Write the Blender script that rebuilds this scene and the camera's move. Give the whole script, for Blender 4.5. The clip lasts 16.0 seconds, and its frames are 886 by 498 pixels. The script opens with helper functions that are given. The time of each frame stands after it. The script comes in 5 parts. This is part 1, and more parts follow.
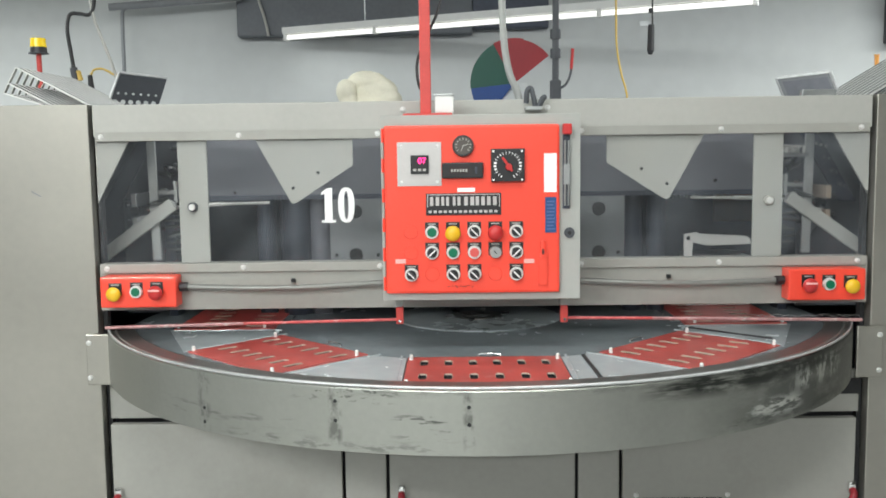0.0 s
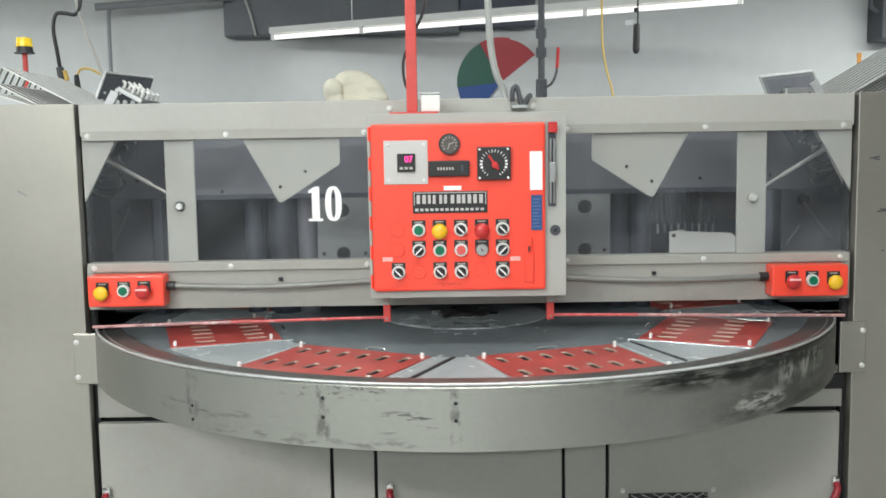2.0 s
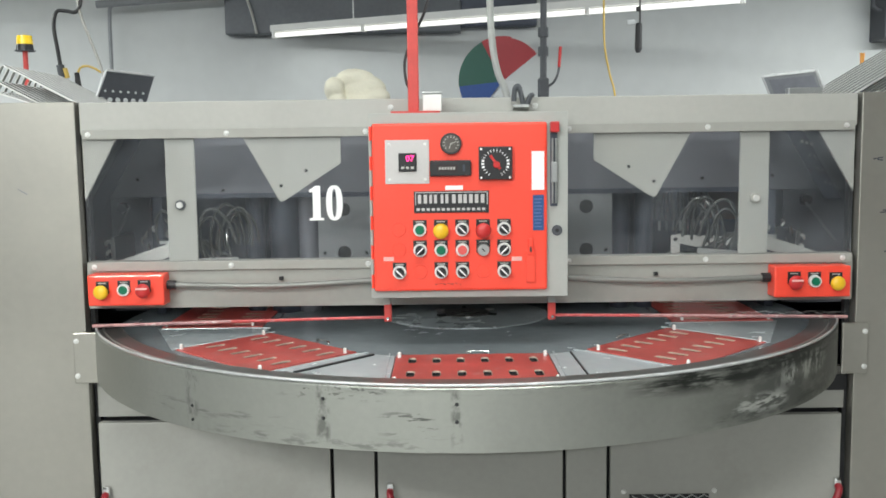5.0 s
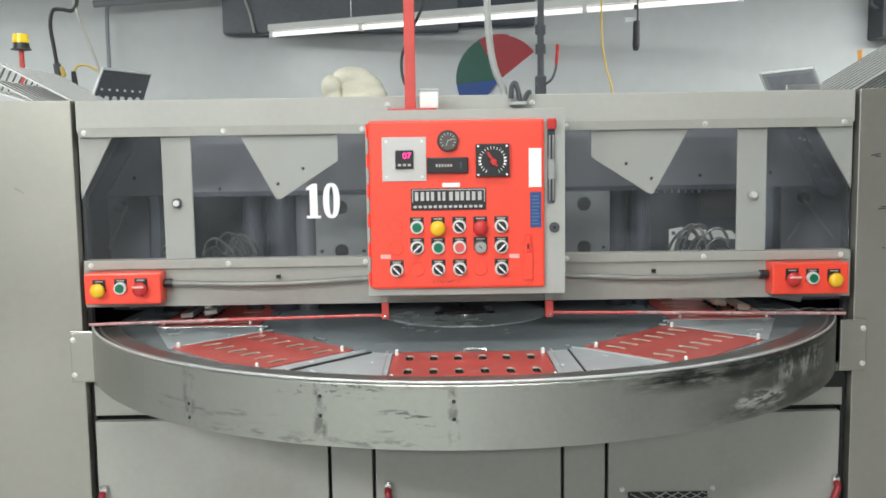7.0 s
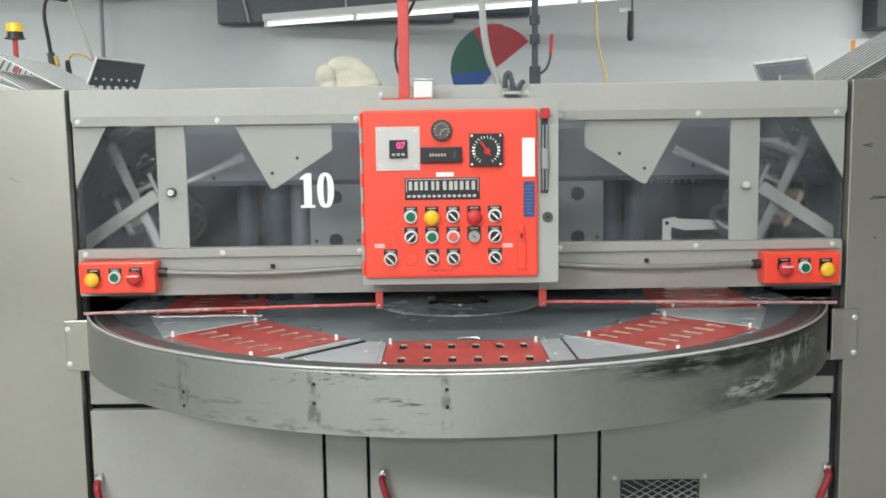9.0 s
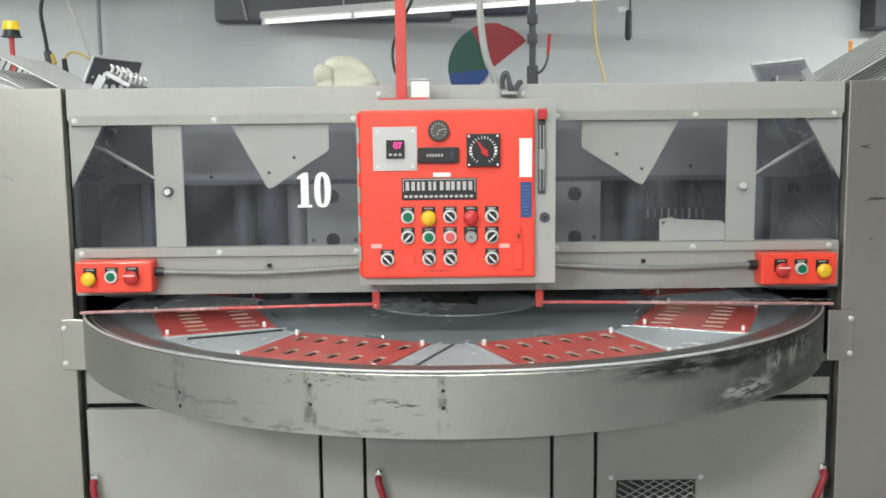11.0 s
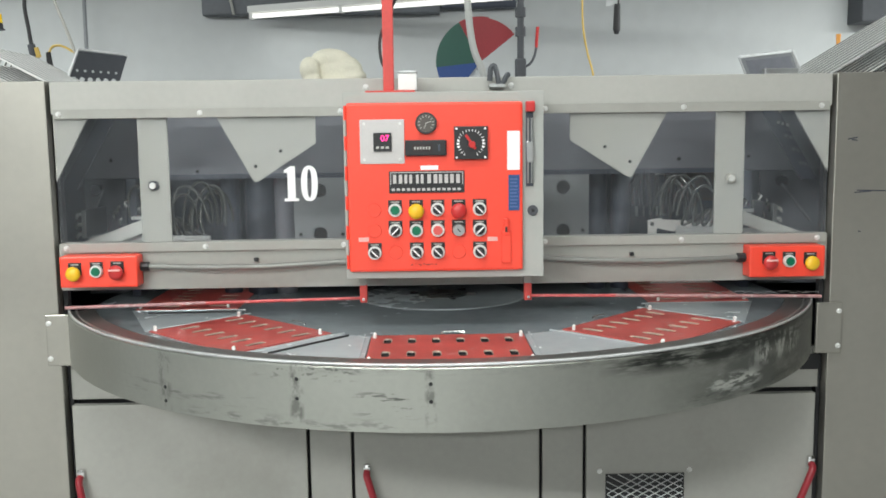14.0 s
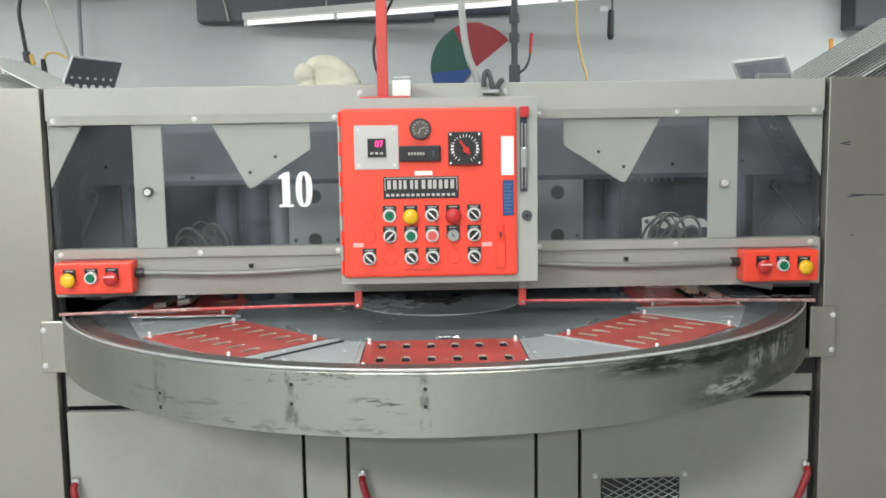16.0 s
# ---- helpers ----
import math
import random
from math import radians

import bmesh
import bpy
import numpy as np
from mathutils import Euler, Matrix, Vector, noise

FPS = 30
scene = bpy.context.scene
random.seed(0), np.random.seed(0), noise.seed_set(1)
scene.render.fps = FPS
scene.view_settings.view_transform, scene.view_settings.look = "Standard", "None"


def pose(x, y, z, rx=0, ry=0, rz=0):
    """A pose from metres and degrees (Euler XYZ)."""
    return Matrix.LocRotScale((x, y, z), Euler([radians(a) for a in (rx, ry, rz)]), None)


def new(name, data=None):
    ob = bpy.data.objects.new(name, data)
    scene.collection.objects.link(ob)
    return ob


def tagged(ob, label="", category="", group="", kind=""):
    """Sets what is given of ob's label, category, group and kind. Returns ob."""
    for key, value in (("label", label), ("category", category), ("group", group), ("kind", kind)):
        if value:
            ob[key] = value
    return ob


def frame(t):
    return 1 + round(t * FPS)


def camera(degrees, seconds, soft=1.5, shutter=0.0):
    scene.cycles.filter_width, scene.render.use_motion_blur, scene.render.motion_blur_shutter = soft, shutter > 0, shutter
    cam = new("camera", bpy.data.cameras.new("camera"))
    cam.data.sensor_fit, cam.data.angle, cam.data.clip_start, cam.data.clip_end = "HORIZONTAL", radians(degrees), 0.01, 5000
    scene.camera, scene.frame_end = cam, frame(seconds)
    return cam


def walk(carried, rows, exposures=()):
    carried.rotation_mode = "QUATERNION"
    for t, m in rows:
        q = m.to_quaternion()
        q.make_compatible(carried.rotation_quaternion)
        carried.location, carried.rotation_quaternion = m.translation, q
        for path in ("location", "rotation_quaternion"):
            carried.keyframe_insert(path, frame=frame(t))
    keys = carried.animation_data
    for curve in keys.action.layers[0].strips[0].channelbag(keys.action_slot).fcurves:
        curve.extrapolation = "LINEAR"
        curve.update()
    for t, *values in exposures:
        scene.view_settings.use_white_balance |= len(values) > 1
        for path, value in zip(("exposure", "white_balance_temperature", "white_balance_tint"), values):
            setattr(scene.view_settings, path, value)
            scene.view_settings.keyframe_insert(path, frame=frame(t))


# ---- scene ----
# Camera: one lens, a hand-held stand with small drift.
cam = camera(50.8, 16.0, soft=1.7, shutter=0.7)
EYES = [
    (0.0, -0.075, -2.645, 1.5, 0.67, -5.85, -0.74),
    (0.5, -0.0659, -2.6608, 1.4978, 0.684, -6.105, -0.845),
    (1.0, -0.0688, -2.6622, 1.4988, 0.48, -5.99, -0.893),
    (1.5, -0.0682, -2.6639, 1.4963, -0.225, -6.004, -0.784),
    (2.0, -0.0697, -2.6591, 1.4951, -0.023, -5.849, -0.893),
    (2.5, -0.0796, -2.6572, 1.4934, -0.042, -5.767, -0.433),
    (3.0, -0.0781, -2.6501, 1.4925, 0.256, -5.913, -0.538),
    (3.5, -0.073, -2.6535, 1.4931, 0.422, -5.742, -1.009),
    (4.0, -0.0722, -2.6545, 1.4928, 0.274, -5.64, -1),
    (4.2, -0.0718, -2.6515, 1.502, 0.113, -6.054, -0.88),
    (6.3, -0.0713, -2.6479, 1.4916, 0.017, -5.824, -0.644),
    (6.5, -0.0704, -2.6457, 1.491, 0.111, -5.996, -0.856),
    (7.0, -0.0662, -2.6457, 1.4911, -0.036, -5.954, -0.863),
    (7.5, -0.0681, -2.6446, 1.4896, -0.058, -6.065, -0.74),
    (8.0, -0.0654, -2.6388, 1.493, -0.167, -6.143, -0.732),
    (8.5, -0.0584, -2.67, 1.4905, 0.079, -6.231, -0.981),
    (9.0, -0.0606, -2.6551, 1.4884, -0.282, -6.53, -0.804),
    (11.3, -0.0584, -2.6519, 1.4972, -0.497, -6.713, -0.563),
    (11.5, -0.0584, -2.6494, 1.493, -0.735, -6.461, -0.422),
    (12.0, -0.0566, -2.6492, 1.4896, -1.014, -6.623, -0.349),
    (12.5, -0.0543, -2.6515, 1.4873, -1.119, -6.584, -0.648),
    (13.0, -0.0499, -2.6529, 1.4898, -1.013, -6.447, -0.801),
    (13.5, -0.0579, -2.6485, 1.4899, -0.974, -6.758, -0.76),
    (14.0, -0.053, -2.6417, 1.4869, -1.055, -6.933, -0.717),
    (14.5, -0.0531, -2.6424, 1.4854, -1.26, -6.868, -0.729),
    (15.0, -0.0487, -2.6426, 1.4862, -1.139, -6.945, -0.821),
    (15.5, -0.0512, -2.6448, 1.4854, -1.293, -7.001, -0.642),
    (16.0, -0.0481, -2.6461, 1.485, -1.282, -6.555, -0.886),
]


def cam_pose(x, y, z, yaw, pitch, roll):
    return Matrix.Translation((x, y, z)) @ pose(0, 0, 0, 0, 0, yaw) @ pose(0, 0, 0, 90 + pitch) @ pose(0, 0, 0, 0, 0, roll)


walk(cam, [(r[0], cam_pose(*r[1:])) for r in EYES], exposures=[(0.0, 0.0, 6500, 10), (16.0, 0.0, 6500, 10)])

# Light: rows of ceiling fluorescents, unseen and assumed, in front of and beside the machine.
world = bpy.data.worlds.new("world")
scene.world = world
world.use_nodes = True
world.node_tree.nodes["Background"].inputs[0].default_value = (0.75, 0.85, 0.9, 1)
world.node_tree.nodes["Background"].inputs[1].default_value = 0.05
# placed for brightness; the last two hang low so the wall darkens upward
LAMPS = [(-2.9, -4.9, 3.42, 400), (-0.4, -8.0, 3.42, 400), (-0.2, -3.2, 3.42, 42), (-0.2, -1.4, 3.42, 36), (-3.2, 1.0, 2.62, 98), (3.1, 0.9, 2.62, 165)]


def ceiling_lamp(x, y, z, watts):
    data = bpy.data.lights.new("tube_light", "AREA")
    data.shape, data.size, data.size_y, data.energy = "RECTANGLE", 2.4, 0.3, watts
    data.color = (0.955, 1.0, 0.98)
    ob = new("tube_light", data)
    ob.matrix_basis = pose(x, y, z - 0.06)
    return ob


for row in LAMPS:
    ceiling_lamp(*row)
strip = ceiling_lamp(0, 0, 0, 4)
strip.data.size_y = 0.06
strip.matrix_basis = pose(0.163, 2.33, 2.145, 0, 0, -24.7)


# ---- materials ----
def shader(name):
    m = bpy.data.materials.new(name)
    m.use_nodes = True
    return m, m.node_tree, m.node_tree.nodes["Principled BSDF"]


def mat(name, color, rough=0.5, metal=0.0, vary=0.12, scale=6.0, bump=0.0, bump_scale=150.0, streak=None, coat=0.0, dirt=None, dirt_amount=0.0, dirt_scale=3.0, emit=0.0):
    """A surface with large and fine variation of colour and gloss, and fine relief."""
    m, tree, b = shader(name)
    n, lk = tree.nodes, tree.links
    tc = n.new("ShaderNodeTexCoord")
    mp = n.new("ShaderNodeMapping")
    lk.new(tc.outputs["Object"], mp.inputs[0])
    if streak:
        mp.inputs["Scale"].default_value = streak
    big = n.new("ShaderNodeTexNoise")
    big.inputs["Scale"].default_value, big.inputs["Detail"].default_value = scale, 5
    fine = n.new("ShaderNodeTexNoise")
    fine.inputs["Scale"].default_value, fine.inputs["Detail"].default_value = scale * 14, 3
    lk.new(tc.outputs["Object"], big.inputs["Vector"])
    lk.new(mp.outputs[0], fine.inputs["Vector"])
    mix = n.new("ShaderNodeMath")
    mix.operation = "MULTIPLY_ADD"
    mix.inputs[1].default_value = 0.35
    lk.new(fine.outputs["Fac"], mix.inputs[0])
    half = n.new("ShaderNodeMath")
    half.operation = "MULTIPLY"
    half.inputs[1].default_value = 0.65
    lk.new(big.outputs["Fac"], half.inputs[0])
    lk.new(half.outputs[0], mix.inputs[2])
    ramp = n.new("ShaderNodeValToRGB")
    lo, hi = [c * (1 - vary) for c in color], [min(1, c * (1 + vary)) for c in color]
    ramp.color_ramp.elements[0].position, ramp.color_ramp.elements[1].position = 0.3, 0.7
    ramp.color_ramp.elements[0].color, ramp.color_ramp.elements[1].color = (*lo, 1), (*hi, 1)
    lk.new(mix.outputs[0], ramp.inputs[0])
    out = ramp.outputs[0]
    if dirt:
        dn = n.new("ShaderNodeTexNoise")
        dn.inputs["Scale"].default_value, dn.inputs["Detail"].default_value, dn.inputs["Roughness"].default_value = dirt_scale, 8, 0.7
        lk.new(tc.outputs["Object"], dn.inputs["Vector"])
        dr = n.new("ShaderNodeMapRange")
        dr.inputs[1].default_value, dr.inputs[2].default_value, dr.inputs[4].default_value = 0.55, 0.75, dirt_amount
        lk.new(dn.outputs["Fac"], dr.inputs[0])
        mx = n.new("ShaderNodeMix")
        mx.data_type = "RGBA"
        lk.new(dr.outputs[0], mx.inputs[0])
        lk.new(out, mx.inputs[6])
        mx.inputs[7].default_value = (*dirt, 1)
        out = mx.outputs[2]
    lk.new(out, b.inputs["Base Color"])
    rr = n.new("ShaderNodeMapRange")
    rr.inputs[3].default_value, rr.inputs[4].default_value = max(0.02, rough - 0.1), min(1, rough + 0.1)
    lk.new(mix.outputs[0], rr.inputs[0])
    lk.new(rr.outputs[0], b.inputs["Roughness"])
    b.inputs["Metallic"].default_value = metal
    b.inputs["Coat Weight"].default_value = coat
    if bump:
        bn = n.new("ShaderNodeTexNoise")
        bn.inputs["Scale"].default_value, bn.inputs["Detail"].default_value = bump_scale, 3
        lk.new(mp.outputs[0], bn.inputs["Vector"])
        bp = n.new("ShaderNodeBump")
        bp.inputs["Strength"].default_value, bp.inputs["Distance"].default_value = bump, 0.002
        lk.new(bn.outputs["Fac"], bp.inputs["Height"])
        lk.new(bp.outputs[0], b.inputs["Normal"])
    if emit:
        b.inputs["Emission Color"].default_value = (*color, 1)
        b.inputs["Emission Strength"].default_value = emit
    return m


def glass_mat(low, high):
    """A thin clear acrylic sheet: mostly see-through, a little gloss, and haze for reflected light."""
    m = bpy.data.materials.new("acrylic")
    m.use_nodes = True
    n, lk = m.node_tree.nodes, m.node_tree.links
    n.remove(n["Principled BSDF"])
    clear, gloss, haze = n.new("ShaderNodeBsdfTransparent"), n.new("ShaderNodeBsdfGlossy"), n.new("ShaderNodeBsdfDiffuse")
    clear.inputs[0].default_value = (0.93, 0.93, 0.925, 1)
    gloss.inputs["Roughness"].default_value = 0.08
    haze.inputs[0].default_value = (0.72, 0.78, 0.86, 1)
    tc, nz = n.new("ShaderNodeTexCoord"), n.new("ShaderNodeTexNoise")
    nz.inputs["Scale"].default_value, nz.inputs["Detail"].default_value = 5, 6
    lk.new(tc.outputs["Object"], nz.inputs["Vector"])
    mr = n.new("ShaderNodeMapRange")
    mr.inputs[1].default_value, mr.inputs[2].default_value = 0.4, 0.75
    mr.inputs[3].default_value, mr.inputs[4].default_value = low, high
    lk.new(nz.outputs["Fac"], mr.inputs[0])
    a, c = n.new("ShaderNodeMixShader"), n.new("ShaderNodeMixShader")
    fr = n.new("ShaderNodeFresnel")
    fr.inputs[0].default_value = 1.45
    lk.new(fr.outputs[0], a.inputs[0])
    lk.new(clear.outputs[0], a.inputs[1])
    lk.new(gloss.outputs[0], a.inputs[2])
    lk.new(mr.outputs[0], c.inputs[0])
    lk.new(a.outputs[0], c.inputs[1])
    lk.new(haze.outputs[0], c.inputs[2])
    lk.new(c.outputs[0], n["Material Output"].inputs[0])
    return m


def guard_mat():
    """Grey painted sheet with rubbed, smeared and flaked patches, plus a dark reflection painted in."""
    m = mat("guard_paint", (0.375, 0.382, 0.352), 0.34, 0.78, 0.08, 5, 0.05, 90)
    tree = m.node_tree
    n, lk = tree.nodes, tree.links
    b = n["Principled BSDF"]
    base = b.inputs["Base Color"].links[0].from_socket
    tc = n.new("ShaderNodeTexCoord")
    sep = n.new("ShaderNodeSeparateXYZ")
    lk.new(tc.outputs["Object"], sep.inputs[0])

    def window(socket, lo, hi, soft):
        up, down, mul = n.new("ShaderNodeMapRange"), n.new("ShaderNodeMapRange"), n.new("ShaderNodeMath")
        up.inputs[1].default_value, up.inputs[2].default_value = lo - soft, lo + soft
        down.inputs[1].default_value, down.inputs[2].default_value = hi + soft, hi - soft
        mul.operation = "MULTIPLY"
        lk.new(socket, up.inputs[0])
        lk.new(socket, down.inputs[0])
        lk.new(up.outputs[0], mul.inputs[0])
        lk.new(down.outputs[0], mul.inputs[1])
        return mul.outputs[0]

    def patch(color, x0, x1, z0, z1, scale, lo, hi, base, strength=1.0, soft=0.03):
        nz = n.new("ShaderNodeTexNoise")
        nz.inputs["Scale"].default_value, nz.inputs["Detail"].default_value, nz.inputs["Roughness"].default_value = 1.0, 7, 0.65
        mp = n.new("ShaderNodeMapping")
        mp.inputs["Scale"].default_value = scale
        lk.new(tc.outputs["Object"], mp.inputs[0])
        lk.new(mp.outputs[0], nz.inputs["Vector"])
        r = n.new("ShaderNodeMapRange")
        r.inputs[1].default_value, r.inputs[2].default_value, r.inputs[4].default_value = lo, hi, strength
        lk.new(nz.outputs["Fac"], r.inputs[0])
        m1, m2, mx = n.new("ShaderNodeMath"), n.new("ShaderNodeMath"), n.new("ShaderNodeMix")
        m1.operation = m2.operation = "MULTIPLY"
        lk.new(window(sep.outputs[0], x0, x1, soft), m1.inputs[0])
        lk.new(window(sep.outputs[2], z0, z1, 0.012), m1.inputs[1])
        lk.new(m1.outputs[0], m2.inputs[0])
        lk.new(r.outputs[0], m2.inputs[1])
        mx.data_type = "RGBA"
        lk.new(m2.outputs[0], mx.inputs[0])
        lk.new(base, mx.inputs[6])
        mx.inputs[7].default_value = (*color, 1)
        return mx.outputs[2]

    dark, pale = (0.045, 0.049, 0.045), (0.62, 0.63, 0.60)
    # broad dark reflection on the right end, painted into the colour with blotchy edges
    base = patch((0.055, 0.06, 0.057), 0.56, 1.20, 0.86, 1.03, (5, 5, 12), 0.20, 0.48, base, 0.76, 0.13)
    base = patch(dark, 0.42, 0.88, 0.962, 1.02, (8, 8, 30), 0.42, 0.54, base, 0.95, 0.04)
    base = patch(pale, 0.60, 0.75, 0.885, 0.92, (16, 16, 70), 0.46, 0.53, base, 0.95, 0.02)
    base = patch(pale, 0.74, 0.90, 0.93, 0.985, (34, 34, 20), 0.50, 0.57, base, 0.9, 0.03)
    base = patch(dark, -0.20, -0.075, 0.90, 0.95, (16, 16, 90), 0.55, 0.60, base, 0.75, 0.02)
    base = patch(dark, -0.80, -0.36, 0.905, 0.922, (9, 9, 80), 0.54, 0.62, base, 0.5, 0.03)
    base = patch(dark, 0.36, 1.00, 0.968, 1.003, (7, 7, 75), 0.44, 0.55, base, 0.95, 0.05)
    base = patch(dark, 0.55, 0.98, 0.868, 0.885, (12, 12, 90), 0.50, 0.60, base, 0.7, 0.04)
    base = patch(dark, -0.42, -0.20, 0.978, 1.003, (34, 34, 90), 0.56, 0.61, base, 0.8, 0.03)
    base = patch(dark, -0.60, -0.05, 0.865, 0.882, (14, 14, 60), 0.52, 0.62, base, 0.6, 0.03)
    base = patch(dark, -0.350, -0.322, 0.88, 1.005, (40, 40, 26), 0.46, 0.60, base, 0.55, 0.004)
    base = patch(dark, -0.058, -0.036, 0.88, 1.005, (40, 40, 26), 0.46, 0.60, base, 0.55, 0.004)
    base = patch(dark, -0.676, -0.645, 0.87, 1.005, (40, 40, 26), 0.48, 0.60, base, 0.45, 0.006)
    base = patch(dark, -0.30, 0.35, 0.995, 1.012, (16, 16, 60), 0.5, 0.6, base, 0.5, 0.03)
    lk.new(base, b.inputs["Base Color"])
    return m


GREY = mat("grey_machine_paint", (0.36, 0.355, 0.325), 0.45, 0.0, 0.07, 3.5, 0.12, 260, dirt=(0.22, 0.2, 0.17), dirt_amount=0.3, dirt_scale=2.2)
PANEL = mat("satin_steel_panel", (0.41, 0.395, 0.355), 0.40, 0.75, 0.07, 2.5, 0.05, 200, dirt=(0.27, 0.25, 0.21), dirt_amount=0.35, dirt_scale=1.8)
LIGHT = mat("light_steel_paint", (0.68, 0.68, 0.65), 0.45, 0.1, 0.1, 8, 0.1, 120)
# lit copy of the machine grey; also serves pale print and hoses
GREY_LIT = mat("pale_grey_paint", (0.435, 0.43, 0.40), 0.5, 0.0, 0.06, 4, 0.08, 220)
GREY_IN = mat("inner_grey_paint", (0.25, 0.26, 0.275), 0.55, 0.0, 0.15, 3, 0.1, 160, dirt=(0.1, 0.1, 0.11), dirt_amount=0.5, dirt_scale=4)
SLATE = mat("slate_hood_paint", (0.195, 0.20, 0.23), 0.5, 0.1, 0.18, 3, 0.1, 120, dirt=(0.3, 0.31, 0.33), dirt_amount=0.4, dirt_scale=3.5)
ZINC = mat("zinc_bolt", (0.72, 0.72, 0.7), 0.4, 0.3, 0.05, 20)
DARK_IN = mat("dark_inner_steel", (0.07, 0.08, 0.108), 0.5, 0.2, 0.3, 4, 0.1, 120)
ENCL = mat("cabinet_grey", (0.40, 0.41, 0.385), 0.45, 0.0, 0.05, 5, 0.08, 260)
RED = mat("orange_red_paint", (0.93, 0.075, 0.042), 0.38, 0.0, 0.05, 7, 0.05, 200, coat=0.2)
RED_DULL = mat("worn_red_paint", (0.62, 0.07, 0.06), 0.5, 0.0, 0.15, 10, 0.1, 150)
# darker copy of the guide sheet, for the shaded webs
GUIDE_SHADE = mat("galvanised_web", (0.33, 0.335, 0.335), 0.42, 0.6, 0.2, 10, 0.06, 60)
RED_PLATE = mat("red_fixture_plate", (0.53, 0.090, 0.078), 0.34, 0.0, 0.2, 9, 0.15, 140, dirt=(0.60, 0.33, 0.30), dirt_amount=0.6, dirt_scale=16)
ALU = mat("brushed_aluminium", (0.62, 0.63, 0.63), 0.35, 0.85, 0.1, 8, 0.1, 60, streak=(1, 1, 12))
SHEET = mat("dull_aluminium_sheet", (0.56, 0.57, 0.57), 0.5, 0.5, 0.15, 8, 0.06, 60, streak=(1, 12, 1))
PLATE = mat("satin_aluminium", (0.54, 0.52, 0.51), 0.5, 0.5, 0.06, 14, 0.05, 90)
STEEL = mat("worn_steel", (0.45, 0.46, 0.46), 0.35, 0.9, 0.15, 10, 0.1, 80)
# pale edge steel: the edge highlight is put into the colour
BRIGHT = mat("rubbed_bright_steel", (0.60, 0.61, 0.61), 0.40, 0.4, 0.35, 4)
RING = mat("pale_satin_ring", (0.80, 0.80, 0.78), 0.3, 0.2, 0.05, 20)
CHROME = mat("chrome", (0.8, 0.8, 0.8), 0.15, 1.0, 0.04, 10)
# table tones: the dark and pale ones also carry reflections as plain colour
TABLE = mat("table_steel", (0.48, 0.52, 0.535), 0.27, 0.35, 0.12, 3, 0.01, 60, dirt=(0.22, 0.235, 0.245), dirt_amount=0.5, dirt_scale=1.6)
TABLE_DARK = mat("table_dark_steel", (0.33, 0.37, 0.39), 0.25, 0.35, 0.12, 2, 0.01, 60, dirt=(0.46, 0.50, 0.515), dirt_amount=0.35, dirt_scale=1.4)
TABLE_PALE = mat("table_bare_aluminium", (0.60, 0.655, 0.675), 0.26, 0.3, 0.08, 1.5, 0.01, 60, dirt=(0.40, 0.44, 0.45), dirt_amount=0.45, dirt_scale=1.5)
FLANGE = mat("dark_worn_flange", (0.115, 0.113, 0.107), 0.32, 0.5, 0.2, 6, 0.04, 90, dirt=(0.30, 0.30, 0.29), dirt_amount=0.5, dirt_scale=12)
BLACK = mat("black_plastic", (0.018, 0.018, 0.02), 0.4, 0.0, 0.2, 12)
RUBBER = mat("black_rubber", (0.03, 0.03, 0.032), 0.6, 0.0, 0.2, 20)
WHITE = mat("white_paint", (0.8, 0.8, 0.78), 0.5, 0.0, 0.05, 10)
DECAL = mat("white_vinyl", (0.9, 0.9, 0.9), 0.4, 0.0, 0.02, 10)
CREAM = mat("cream_plastic", (0.52, 0.42, 0.34), 0.5, 0.0, 0.1, 20)
HOSE = mat("clear_grey_hose", (0.13, 0.135, 0.127), 0.14, 0.0, 0.2, 14)
HOSE_DARK = mat("smoky_hose", (0.07, 0.072, 0.068), 0.13, 0.0, 0.2, 14)
GREEN = mat("green_button", (0.0, 0.15, 0.075), 0.3, 0.0, 0.05, 20, coat=0.3)
YELLOW = mat("yellow_button", (0.85, 0.50, 0.02), 0.35, 0.0, 0.04, 20, coat=0.3)
BUTTON_RED = mat("red_button", (0.55, 0.03, 0.03), 0.35, 0.0, 0.06, 20, coat=0.3)
PINK = mat("pale_red_lens", (0.72, 0.12, 0.11), 0.3, 0.0, 0.05, 20)
PINK_TAG = mat("pink_tag", (0.85, 0.45, 0.42), 0.5, 0.0, 0.08, 30)
BLUE_TAG = mat("blue_label", (0.02, 0.075, 0.22), 0.45, 0.0, 0.1, 40)
BLUE_INK = mat("pale_blue_print", (0.09, 0.15, 0.33), 0.5, 0.0, 0.1, 40)
GLOW = mat("display_glow", (1.0, 0.03, 0.25), 0.4, emit=3.0, vary=0.0)
WALL = mat("wall_paint", (0.60, 0.62, 0.62), 0.75, 0.0, 0.06, 0.8, 0.06, 60)
# dark tone for an unseen wall, to dim what the right side reflects
WALL_BROWN = mat("dark_brown_wall", (0.12, 0.105, 0.085), 0.7, 0.0, 0.1, 1.0, 0.05, 60)
CEIL = mat("ceiling_paint", (0.65, 0.66, 0.65), 0.8, 0.0, 0.05, 1.0, 0.06, 60)
FLOOR = mat("grey_floor_paint", (0.29, 0.29, 0.28), 0.45, 0.0, 0.15, 1.5, 0.05, 30)
DUCT = mat("dark_slate_sheet", (0.075, 0.08, 0.09), 0.55, 0.1, 0.15, 3, 0.05, 60)
